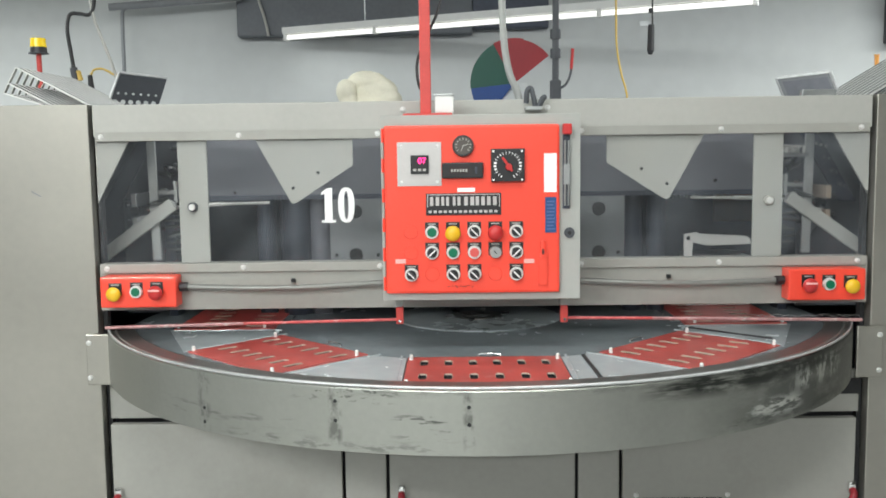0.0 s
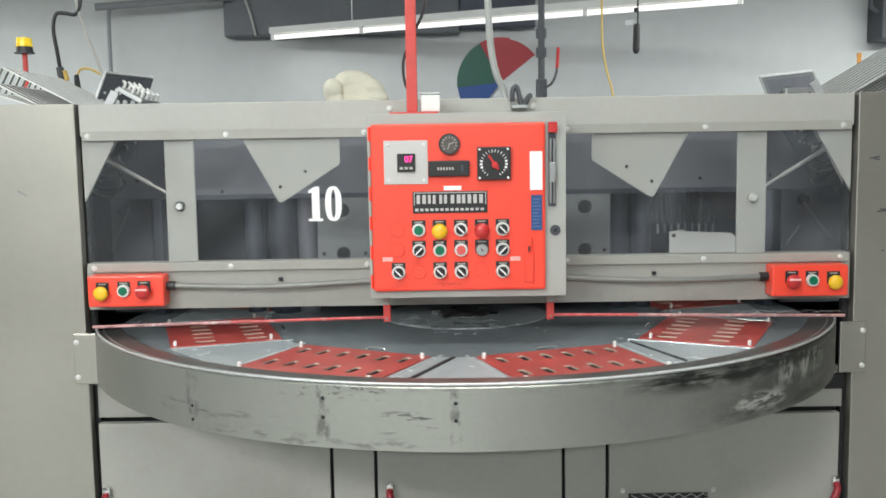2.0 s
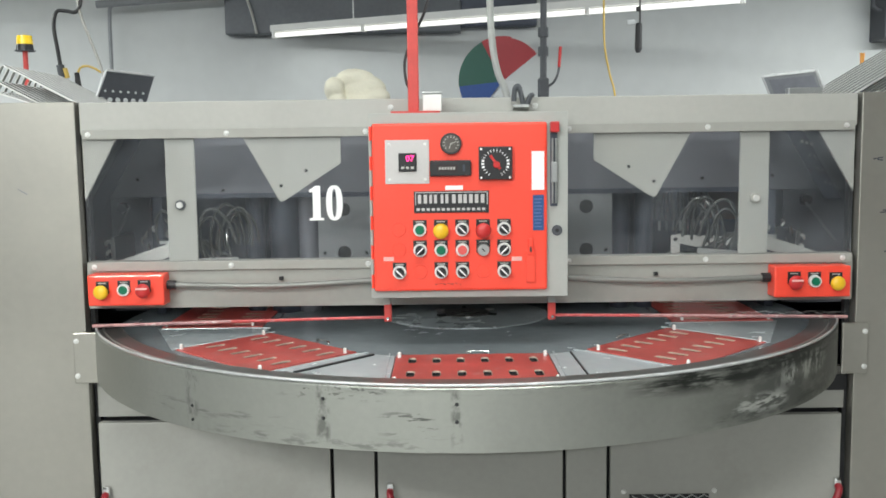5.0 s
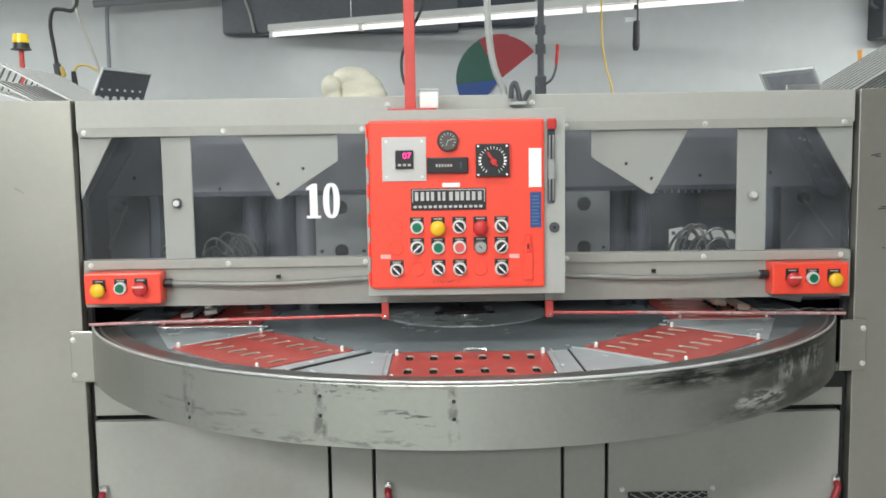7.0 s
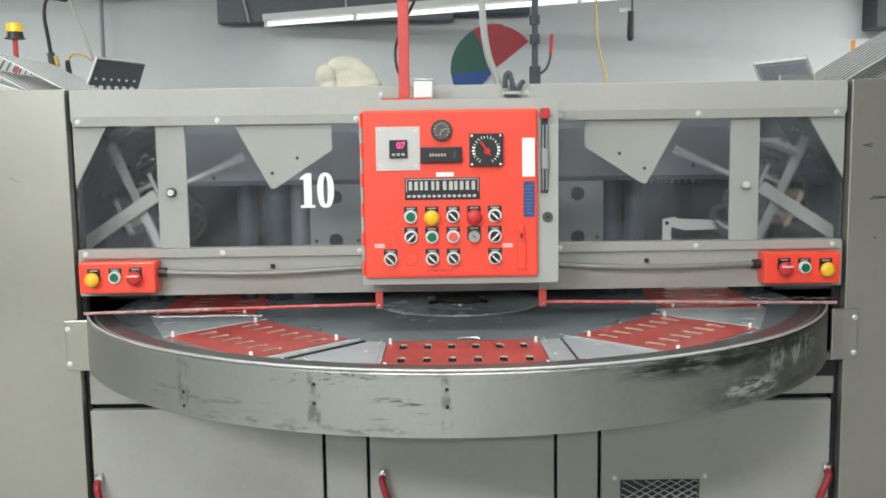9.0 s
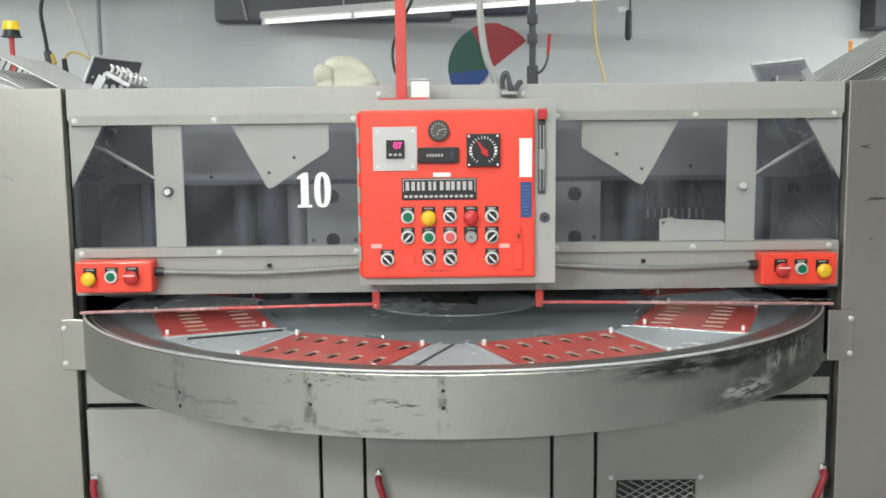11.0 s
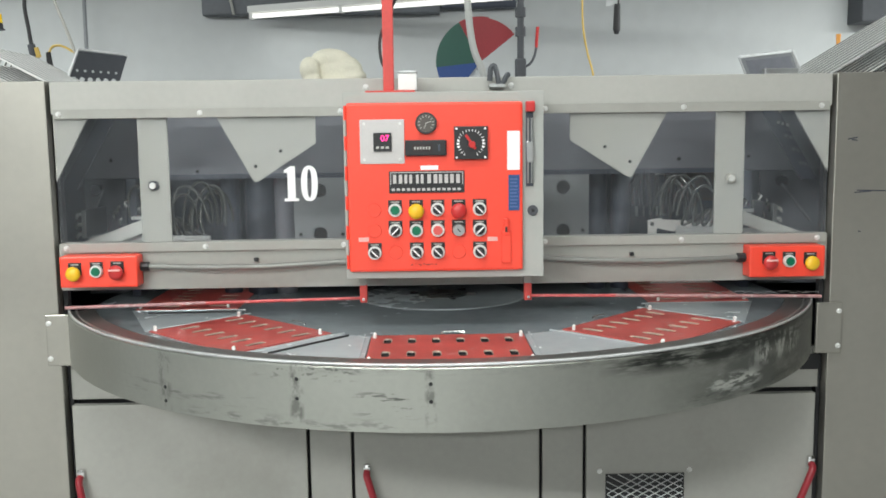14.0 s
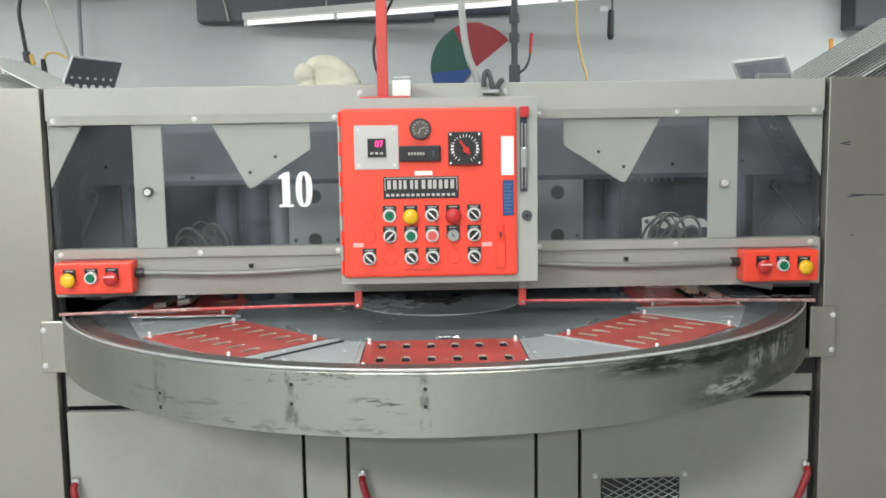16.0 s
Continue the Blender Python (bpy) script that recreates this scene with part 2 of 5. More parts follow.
CLOTH = mat("cream_cloth", (0.71, 0.68, 0.56), 0.9, 0.0, 0.12, 14, 0.5, 220)
YELLOW_CORD = mat("yellow_cord", (0.72, 0.50, 0.12), 0.5, 0.0, 0.06, 30)
AMBER = mat("amber_lens", (0.95, 0.60, 0.02), 0.25, 0.0, 0.25, 60, emit=0.2)
ORANGE = mat("orange_lens", (0.95, 0.42, 0.10), 0.3, 0.0, 0.1, 40)
WHEEL_RED, WHEEL_GREEN, WHEEL_BLUE = mat("sign_red", (0.32, 0.022, 0.03), 0.5), mat("sign_green", (0.012, 0.085, 0.06), 0.5), mat("sign_blue", (0.012, 0.06, 0.24), 0.5)
TUBE = mat("fluorescent_tube", (1.0, 1.0, 0.95), 0.4, emit=0.95, vary=0.0)
# the right pane's stronger haze imitates a veil of reflection
CLEAR, VEILED = glass_mat(0.012, 0.052), glass_mat(0.014, 0.068)
GUARD = guard_mat()


# ---- mesh helpers ----
def box(bm, x0, x1, y0, y1, z0, z1, bevel=0.0):
    ret = bmesh.ops.create_cube(bm, size=1, matrix=Matrix.Translation(((x0 + x1) / 2, (y0 + y1) / 2, (z0 + z1) / 2)) @ Matrix.Diagonal((abs(x1 - x0), abs(y1 - y0), abs(z1 - z0), 1)))
    if bevel:
        edges = list({e for v in ret["verts"] for e in v.link_edges})
        bmesh.ops.bevel(bm, geom=edges, offset=bevel, segments=2, profile=0.6, affect="EDGES")
    return bm


def rod(bm, a, b, r, r2=None, seg=20):
    a, b = Vector(a), Vector(b)
    d = b - a
    m = Matrix.Translation((a + b) / 2) @ d.to_track_quat("Z", "Y").to_matrix().to_4x4()
    bmesh.ops.create_cone(bm, cap_ends=True, segments=seg, radius1=r, radius2=r if r2 is None else r2, depth=d.length, matrix=m)
    return bm


def sweep(bm, pts, r, seg=8, smooth=4):
    """A round hose or pipe along a smooth line through the points."""
    p = [Vector(q) for q in pts]
    line = []
    for i in range(len(p) - 1):
        a, b, c, d = p[max(i - 1, 0)], p[i], p[i + 1], p[min(i + 2, len(p) - 1)]
        for k in range(smooth):
            t = k / smooth
            line.append(0.5 * ((2 * b) + (c - a) * t + (2 * a - 5 * b + 4 * c - d) * t * t + (3 * b - a - 3 * c + d) * t ** 3))
    line.append(p[-1])
    rings = []
    up = Vector((0.31, 0.9, 0.3)).normalized()
    for i, q in enumerate(line):
        d = (line[min(i + 1, len(line) - 1)] - line[max(i - 1, 0)]).normalized()
        s = d.cross(up).normalized()
        u = s.cross(d)
        rings.append([bm.verts.new(q + r * (math.cos(6.28319 * k / seg) * s + math.sin(6.28319 * k / seg) * u)) for k in range(seg)])
    for a, b in zip(rings, rings[1:]):
        for k in range(seg):
            bm.faces.new((a[k], a[(k + 1) % seg], b[(k + 1) % seg], b[k]))
    bm.faces.new(rings[0])
    bm.faces.new(rings[-1])
    return bm


def prism(bm, outline, y0, y1):
    """An upright sheet: an outline of (x, z) with a thickness from y0 to y1."""
    a = [bm.verts.new((x, y0, z)) for x, z in outline]
    b = [bm.verts.new((x, y1, z)) for x, z in outline]
    bm.faces.new(a)
    bm.faces.new(b[::-1])
    for i in range(len(a)):
        j = (i + 1) % len(a)
        bm.faces.new((a[i], b[i], b[j], a[j]))
    return bm


def holed(bm, u0, u1, v0, v1, holes, thick, top):
    """A flat plate with real holes, in (u, v) with depth w = 0 down to -thick; holes: cells (ua, ub, va, vb, cu, cv, ru, rv, power)."""
    seg = 16
    for ua, ub, va, vb, cu, cv, ru, rv, power in holes:
        inner, outer, low = [], [], []
        for k in range(seg):
            t = 2 * math.pi * (k + 0.5) / seg
            c, s = math.cos(t), math.sin(t)
            inner.append((cu + ru * math.copysign(abs(c) ** power, c), cv + rv * math.copysign(abs(s) ** power, s)))
            f = 1 / max(abs(c), abs(s))
            x, y = c * f, s * f
            outer.append((cu + x * ((ub - cu) if x > 0 else (cu - ua)), cv + y * ((vb - cv) if y > 0 else (cv - va))))
        corner = [(ub, vb), (ua, vb), (ua, va), (ub, va)]
        iv = [bm.verts.new(top(u, v, 0)) for u, v in inner]
        ov = [bm.verts.new(top(u, v, 0)) for u, v in outer]
        lv = [bm.verts.new(top(u, v, -thick)) for u, v in inner]
        cv4 = [bm.verts.new(top(u, v, 0)) for u, v in corner]
        for k in range(seg):
            j = (k + 1) % seg
            bm.faces.new((iv[k], ov[k], ov[j], iv[j]))
            bm.faces.new((lv[k], iv[k], iv[j], lv[j]))
        for q, k in enumerate((1, 5, 9, 13)):
            bm.faces.new((ov[k], cv4[q], ov[(k + 1) % seg]))
    ring = [(u0, v0), (u1, v0), (u1, v1), (u0, v1)]
    a, b = [bm.verts.new(top(u, v, 0)) for u, v in ring], [bm.verts.new(top(u, v, -thick)) for u, v in ring]
    for i in range(4):
        j = (i + 1) % 4
        bm.faces.new((a[i], b[i], b[j], a[j]))
    bmesh.ops.remove_doubles(bm, verts=bm.verts, dist=1e-5)
    return bm


def ring_faces(bm, r0, r1, z, seg=96, z1=None):
    a = [bm.verts.new((r0 * math.cos(6.2831853 * k / seg), r0 * math.sin(6.2831853 * k / seg), z)) for k in range(seg)]
    b = [bm.verts.new((r1 * math.cos(6.2831853 * k / seg), r1 * math.sin(6.2831853 * k / seg), z if z1 is None else z1)) for k in range(seg)]
    for k in range(seg):
        j = (k + 1) % seg
        bm.faces.new((a[k], a[j], b[j], b[k]))
    bmesh.ops.remove_doubles(bm, verts=bm.verts, dist=1e-6)
    return bm


def origin(ob):
    o = Vector((0, 0, 0))
    while ob:
        o += ob.location
        ob = ob.parent
    return o


def part(name, bm, material, parent=None, label="", local=False, smooth=False, kind=""):
    """Links a bmesh as one mesh under a thing or part; its points are in the world, or local to the parent."""
    if parent is not None and not local:
        bmesh.ops.translate(bm, verts=bm.verts, vec=-origin(parent))
    bmesh.ops.recalc_face_normals(bm, faces=bm.faces)
    me = bpy.data.meshes.new(name)
    bm.to_mesh(me)
    bm.free()
    me.materials.append(material)
    if smooth:
        for f in me.polygons:
            f.use_smooth = len(f.vertices) == 4
        me.set_sharp_from_angle(angle=0.7)
    ob = new(name, me)
    ob.parent = parent
    return tagged(ob, label, kind=kind)


def thing(name, at, label, category, group="", kind=""):
    ob = new(name)
    ob.location = at
    return tagged(ob, label, category, group, kind)


def B():
    return bmesh.new()


def share(ob, name, parent, at, turn=0.0):
    """Another object on the same mesh."""
    o = new(name, ob.data)
    o.parent = parent
    o.location = at
    o.rotation_euler = (0, 0, turn)
    return o


def bolt_mesh(r=0.0062, h=0.005):
    bm = B()
    rod(bm, (0, 0, 0), (0, -h * 0.5, 0), r * 1.25, seg=14)
    rod(bm, (0, -h * 0.5, 0), (0, -h, 0), r, r * 0.6, seg=12)
    me = bpy.data.meshes.new("bolt")
    bmesh.ops.recalc_face_normals(bm, faces=bm.faces)
    bm.to_mesh(me)
    bm.free()
    me.materials.append(ZINC)
    return me


BOLT = bolt_mesh()


def bolt(parent, x, y, z):
    ob = new("bolt", BOLT)
    ob.parent = parent
    ob.location = Vector((x, y, z)) - origin(parent)
    return ob


# ---- the room ----
def room():
    x0, x1, y0, y1, h = -7.0, 7.0, -13.0, 3.05, 3.5
    tagged(part("floor", box(B(), x0, x1, y0, y1, -0.1, 0), FLOOR), "grey painted concrete floor", "floor", kind="structure")
    tagged(part("ceiling", box(B(), x0, x1, y0, y1, h, h + 0.1), CEIL), "plain pale ceiling", "ceiling", kind="structure")
    tagged(part("wall_back", box(B(), x0, x1, y1, y1 + 0.15, 0, h), WALL), "pale grey painted wall", "wall", kind="structure")
    # unseen walls, kept grey and brown so less light bounces back
    tagged(part("wall_front", box(B(), x0, x1, y0 - 0.15, y0, 0, h), FLOOR), "plain grey wall", "wall", kind="structure")
    tagged(part("wall_left", box(B(), x0 - 0.15, x0, y0, y1, 0, h), FLOOR), "plain grey wall", "wall", kind="structure")
    tagged(part("wall_right", box(B(), x1, x1 + 0.15, y0, y1, 0, h), WALL_BROWN), "unseen wall, dark brown to dim reflections", "wall", kind="structure")
    for x, y, z, w in LAMPS:
        f = thing("ceiling_light", (x, y, h), "white ceiling strip light", "light", "ceiling lights")
        part("housing", box(B(), x - 1.22, x + 1.22, y - 0.17, y + 0.17, z - 0.03, z + 0.075, 0.004), WHITE, f)
        if z < h - 0.1:
            for dx in (-0.9, 0.9):
                part("hanger", rod(B(), (x + dx, y, z + 0.076), (x + dx, y, h), 0.005, seg=6), STEEL, f)


# ---- the machine's frame ----
XL, XR = 1.098, 1.107  # reach of the opening to either side
TOP = 1.648


def machine():
    m = thing("rotary_sealing_machine", (0, 0.8, 0), "large grey painted steel rotary blister sealing machine", "machine")
    for s in (-1, 1):
        bm = B()
        edge = XR if s > 0 else XL
        x0, x1 = sorted((s * (edge + 0.004), s * 2.3))
        box(bm, x0, x1, -0.004, 0.03, 0, TOP + 0.002, 0.003)
        xi0, xi1 = sorted((s * (edge + 0.006), s * (edge + 0.012)))
        box(bm, xi0, xi1, 0.03, 0.06, 0.02, TOP)
        sp = part("side_panel", bm, PANEL, m, "tall plain grey sheet steel panel")
        marks = ((1.228, 1.316, 0.10, 2), (1.196, 1.313, 0.05, -4), (1.160, 1.465, 0.028, -10), (1.166, 1.460, 0.016, 6), (1.190, 1.200, 0.007, 0)) if s > 0 else ((-1.26, 1.40, 0.03, 30),)
        for x, z, w, tilt in marks:
            q = B()
            bmesh.ops.create_cube(q, size=1, matrix=Matrix.Translation((x, -0.0046, z)) @ Matrix.Rotation(radians(tilt), 4, "Y") @ Matrix.Diagonal((w, 0.0006, 0.0032, 1)))
            part("scratch", q, DARK_IN if s > 0 else GREY_IN, sp, "dark scratch")
        a, b = sorted((s * 2.28, s * 2.3))
        part("side_wall", box(B(), a, b, 0.03, 1.9, 0, TOP), GREY, m)
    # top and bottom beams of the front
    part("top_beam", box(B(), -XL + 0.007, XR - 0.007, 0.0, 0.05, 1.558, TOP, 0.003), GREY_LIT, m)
    bm = box(B(), -XL + 0.007, XR - 0.007, 0.0, 0.05, 1.062, 1.196, 0.003)
    part("bottom_beam", bm, GREY, m)
    # black strips put the shade of the side gaps into colour
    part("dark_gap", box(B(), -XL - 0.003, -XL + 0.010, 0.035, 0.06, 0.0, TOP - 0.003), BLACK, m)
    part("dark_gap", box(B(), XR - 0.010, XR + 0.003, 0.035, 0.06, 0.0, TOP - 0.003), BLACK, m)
    # windows: clear sheets behind bolted strips
    for s in (-1, 1):
        edge = XR if s > 0 else XL
        a, b = sorted((s * 0.27, s * (edge - 0.016)))
        w = part("window_pane", box(B(), a, b, -0.004, -0.001, 1.185, 1.562), CLEAR if s < 0 else VEILED, m, "clear acrylic guard window")
        w.visible_shadow = False
        for z in (1.558, 1.184):
            st = part("retaining_strip", box(B(), a, b, -0.009, -0.0045, z - 0.013, z + 0.013, 0.0015), GREY, m, "grey bolted strip")
            for x in (0.286, 0.676, 1.066):
                bolt(st, s * x, -0.009, z)
        # upright flat bar with a bolt
        a, b = sorted((s * 0.7725, s * 0.856))
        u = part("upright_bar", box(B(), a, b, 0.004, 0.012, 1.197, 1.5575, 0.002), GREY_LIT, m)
        bm = B()
        rod(bm, (s * 0.816, 0.004, 1.357), (s * 0.816, -0.006, 1.357), 0.0142, seg=18)
        part("washer", bm, DUCT if s < 0 else GREY, u)
        bm = B()
        rod(bm, (s * 0.816, -0.006, 1.357), (s * 0.816, -0.014, 1.357), 0.0095, seg=6)
        part("nut", bm, ZINC, u)
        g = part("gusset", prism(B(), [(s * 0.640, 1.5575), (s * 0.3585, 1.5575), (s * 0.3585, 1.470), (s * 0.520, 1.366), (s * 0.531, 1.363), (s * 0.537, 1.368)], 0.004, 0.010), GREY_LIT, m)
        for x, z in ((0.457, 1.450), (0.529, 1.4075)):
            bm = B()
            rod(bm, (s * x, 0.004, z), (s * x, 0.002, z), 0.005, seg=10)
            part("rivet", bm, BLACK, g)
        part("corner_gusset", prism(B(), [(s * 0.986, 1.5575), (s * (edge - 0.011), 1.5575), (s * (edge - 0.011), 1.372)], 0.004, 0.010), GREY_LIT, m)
        br = part("diagonal_brace", prism(B(), [(s * 1.06, 1.612), (s * 1.005, 1.612), (s * 1.172, 1.33), (s * 1.227, 1.33)], 0.385, 0.391), DARK_IN, m, "dark perforated diagonal strip")
        if s > 0:
            for i in range(5):
                for j in range(3):
                    x, z = 1.062 + 0.0265 * i + 0.0155 * j, 1.556 - 0.044 * i - 0.0044 * j
                    part("perforation", box(B(), x, x + 0.009, 0.383, 0.3845, z, z + 0.009), SLATE if i > 1 else GREY_LIT, br)
        # plates with two round openings beside the press
        a, b = sorted((s * 0.2, s * 0.472))
        cells = []
        for k, z in enumerate((1.318, 1.178)):
            z0, z1 = ((1.248, 1.358), (1.05, 1.248))[k]
            cells.append((a, b, z0, z1, s * 0.390, z, 0.0225, 0.0225, 1.0))
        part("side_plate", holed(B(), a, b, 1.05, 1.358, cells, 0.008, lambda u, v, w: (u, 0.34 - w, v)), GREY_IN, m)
        for x, z in ((0.452, 1.178), (0.318, 1.178)):
            bm = B()
            rod(bm, (s * x, 0.341, z), (s * x, 0.337, z), 0.006, seg=10)
            part("screw", bm, BLACK, m)
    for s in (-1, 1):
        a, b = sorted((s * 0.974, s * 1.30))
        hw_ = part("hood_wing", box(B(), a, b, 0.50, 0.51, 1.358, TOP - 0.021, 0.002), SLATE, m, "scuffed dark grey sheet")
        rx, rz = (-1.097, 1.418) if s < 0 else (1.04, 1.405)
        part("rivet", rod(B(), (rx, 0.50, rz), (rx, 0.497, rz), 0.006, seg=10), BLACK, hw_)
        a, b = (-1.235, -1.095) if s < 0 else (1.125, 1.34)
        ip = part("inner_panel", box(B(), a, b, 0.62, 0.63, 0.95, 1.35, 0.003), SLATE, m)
        knob = -1.19 if s < 0 else 1.20
        part("knob", rod(B(), (knob, 0.62, 1.315), (knob, 0.60, 1.315), 0.022, 0.018, 16), BLACK, ip)
        rods = [((-1.23, 1.172), (-1.163, 1.317))] if s < 0 else [((1.14, 1.161), (1.185, 1.227)), ((1.30, 1.172), (1.194, 1.306))]
        for (xa, za), (xb, zb) in rods:
            part("stay_rod", rod(B(), (xa, 0.60, za), (xb, 0.60, zb), 0.0045, seg=8), GREY_IN, ip)
    part("thin_rod", rod(B(), (0.594, 0.45, 1.311), (0.609, 0.45, 1.221), 0.003, seg=8), RING, m, "thin bright rod")
    for x, z in ((-0.787, 1.382), (0.775, 1.402)):
        part("rivet", rod(B(), (x, 0.40, z), (x, 0.394, z), 0.006, seg=10), BLACK, m)
    # black sheet added as the darkness behind the round openings
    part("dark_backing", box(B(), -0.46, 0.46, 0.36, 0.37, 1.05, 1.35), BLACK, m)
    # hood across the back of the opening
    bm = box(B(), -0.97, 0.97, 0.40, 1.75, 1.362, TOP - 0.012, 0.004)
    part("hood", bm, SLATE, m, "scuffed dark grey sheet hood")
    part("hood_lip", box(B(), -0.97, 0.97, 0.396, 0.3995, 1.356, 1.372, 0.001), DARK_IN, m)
    # unseen roof sheets added to keep light out of the side cavities
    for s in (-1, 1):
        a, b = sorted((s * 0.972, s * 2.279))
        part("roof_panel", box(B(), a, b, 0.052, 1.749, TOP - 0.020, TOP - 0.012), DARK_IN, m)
    # dark panels close the back; the cavity's shade is in their colour
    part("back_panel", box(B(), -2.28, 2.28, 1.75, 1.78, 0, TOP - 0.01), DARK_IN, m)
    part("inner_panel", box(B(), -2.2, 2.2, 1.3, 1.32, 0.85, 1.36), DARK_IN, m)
    # added sheet whose colour stands in for a warm brown tone
    part("rusty_panel", box(B(), 1.02, 1.31, 1.285, 1.297, 1.20, 1.345, 0.002), mat("rusty_brown_sheet", (0.20, 0.125, 0.085), 0.6, 0.0, 0.3, 12, 0.1, 120), m, "rusty brown sheet")
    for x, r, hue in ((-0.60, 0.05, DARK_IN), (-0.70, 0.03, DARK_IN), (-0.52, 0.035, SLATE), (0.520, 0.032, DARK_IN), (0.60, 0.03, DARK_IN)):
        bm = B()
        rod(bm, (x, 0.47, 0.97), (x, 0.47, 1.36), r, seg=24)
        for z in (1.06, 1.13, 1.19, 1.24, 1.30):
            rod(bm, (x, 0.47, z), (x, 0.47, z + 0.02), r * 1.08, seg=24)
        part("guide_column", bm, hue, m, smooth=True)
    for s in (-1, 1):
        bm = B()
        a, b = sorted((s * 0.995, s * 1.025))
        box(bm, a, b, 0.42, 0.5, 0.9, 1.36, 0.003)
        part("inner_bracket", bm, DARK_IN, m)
    # base below the table: apron, three doors, fillers
    part("apron_panel", box(B(), -XL + 0.007, XR - 0.007, 0.03, 0.05, 0.735, 0.86, 0.002), GREY, m)
    # black sheet behind the door seams and black patch for the recess, as shade
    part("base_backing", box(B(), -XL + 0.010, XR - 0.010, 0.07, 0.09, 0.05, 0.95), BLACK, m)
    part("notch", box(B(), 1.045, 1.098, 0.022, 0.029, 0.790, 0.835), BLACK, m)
    for name, x0, x1 in (("door", -1.084, -0.410), ("filler", -0.400, -0.281), ("door", -0.271, 0.271), ("filler", 0.281, 0.400), ("door", 0.410, 1.084)):
        if name == "door":
            top = 0.724
            d = part("cabinet_door", box(B(), x0, x1, 0.004, 0.03, 0.08, top, 0.003), GREY, m, "flat grey sheet steel cabinet door")
            side = -1 if x0 < 0 else 1
            hx, tilt = (x0 + 0.018, 0.15) if x0 < -0.5 else ((x0 + 0.036, 0.25) if x0 < 0 else (x1 - 0.012, -0.35))
            hz = 0.512
            bm = box(B(), hx - 0.011, hx + 0.011, -0.016, 0.0035, hz - 0.010, hz + 0.026, 0.008)
            h = part("latch", bm, CHROME, d, "chrome quarter-turn latch")
            bm = B()
            sweep(bm, [(hx, -0.012, hz + 0.002), (hx, -0.024, hz - 0.006), (hx + tilt * 0.03, -0.030, hz - 0.03), (hx + tilt * 0.12, -0.032, hz - 0.11)], 0.0105, 10)
            part("grip", bm, mat("maroon_grip", (0.30, 0.02, 0.03), 0.4), d, "dark red lever grip", smooth=True)
            if x0 > 0:
                # black sheet on the door stands for the shade behind the mesh
                part("vent_opening", box(B(), 0.467, 0.700, 0.0005, 0.0035, 0.27, 0.489), BLACK, d)
                bm = B()
                for i in range(-8, 14):
                    for q in (1, -1):
                        cx = 0.467 + i * 0.036
                        ax, bx = (cx, cx + 0.40) if q > 0 else (cx + 0.40, cx)
                        za, zb = 0.27, 0.489
                        pts = []
                        for k in range(61):
                            t = k / 60
                            x, z = ax + (bx - ax) * t, za + (zb - za) * t
                            if 0.468 <= x <= 0.699:
                                pts.append((x, -0.002 - 0.0008 * q, z))
                        if len(pts) > 1:
                            sweep(bm, [pts[0], pts[-1]], 0.0019, 4, 1)
                part("vent_mesh", bm, ALU, d, "expanded metal mesh")
                for x in (0.450, 0.716):
                    bolt(d, x, 0.0035, 0.498)
        else:
            part("filler_panel", box(B(), x0, x1, 0.006, 0.03, 0.08, 0.9, 0.002), GREY, m)
    return m


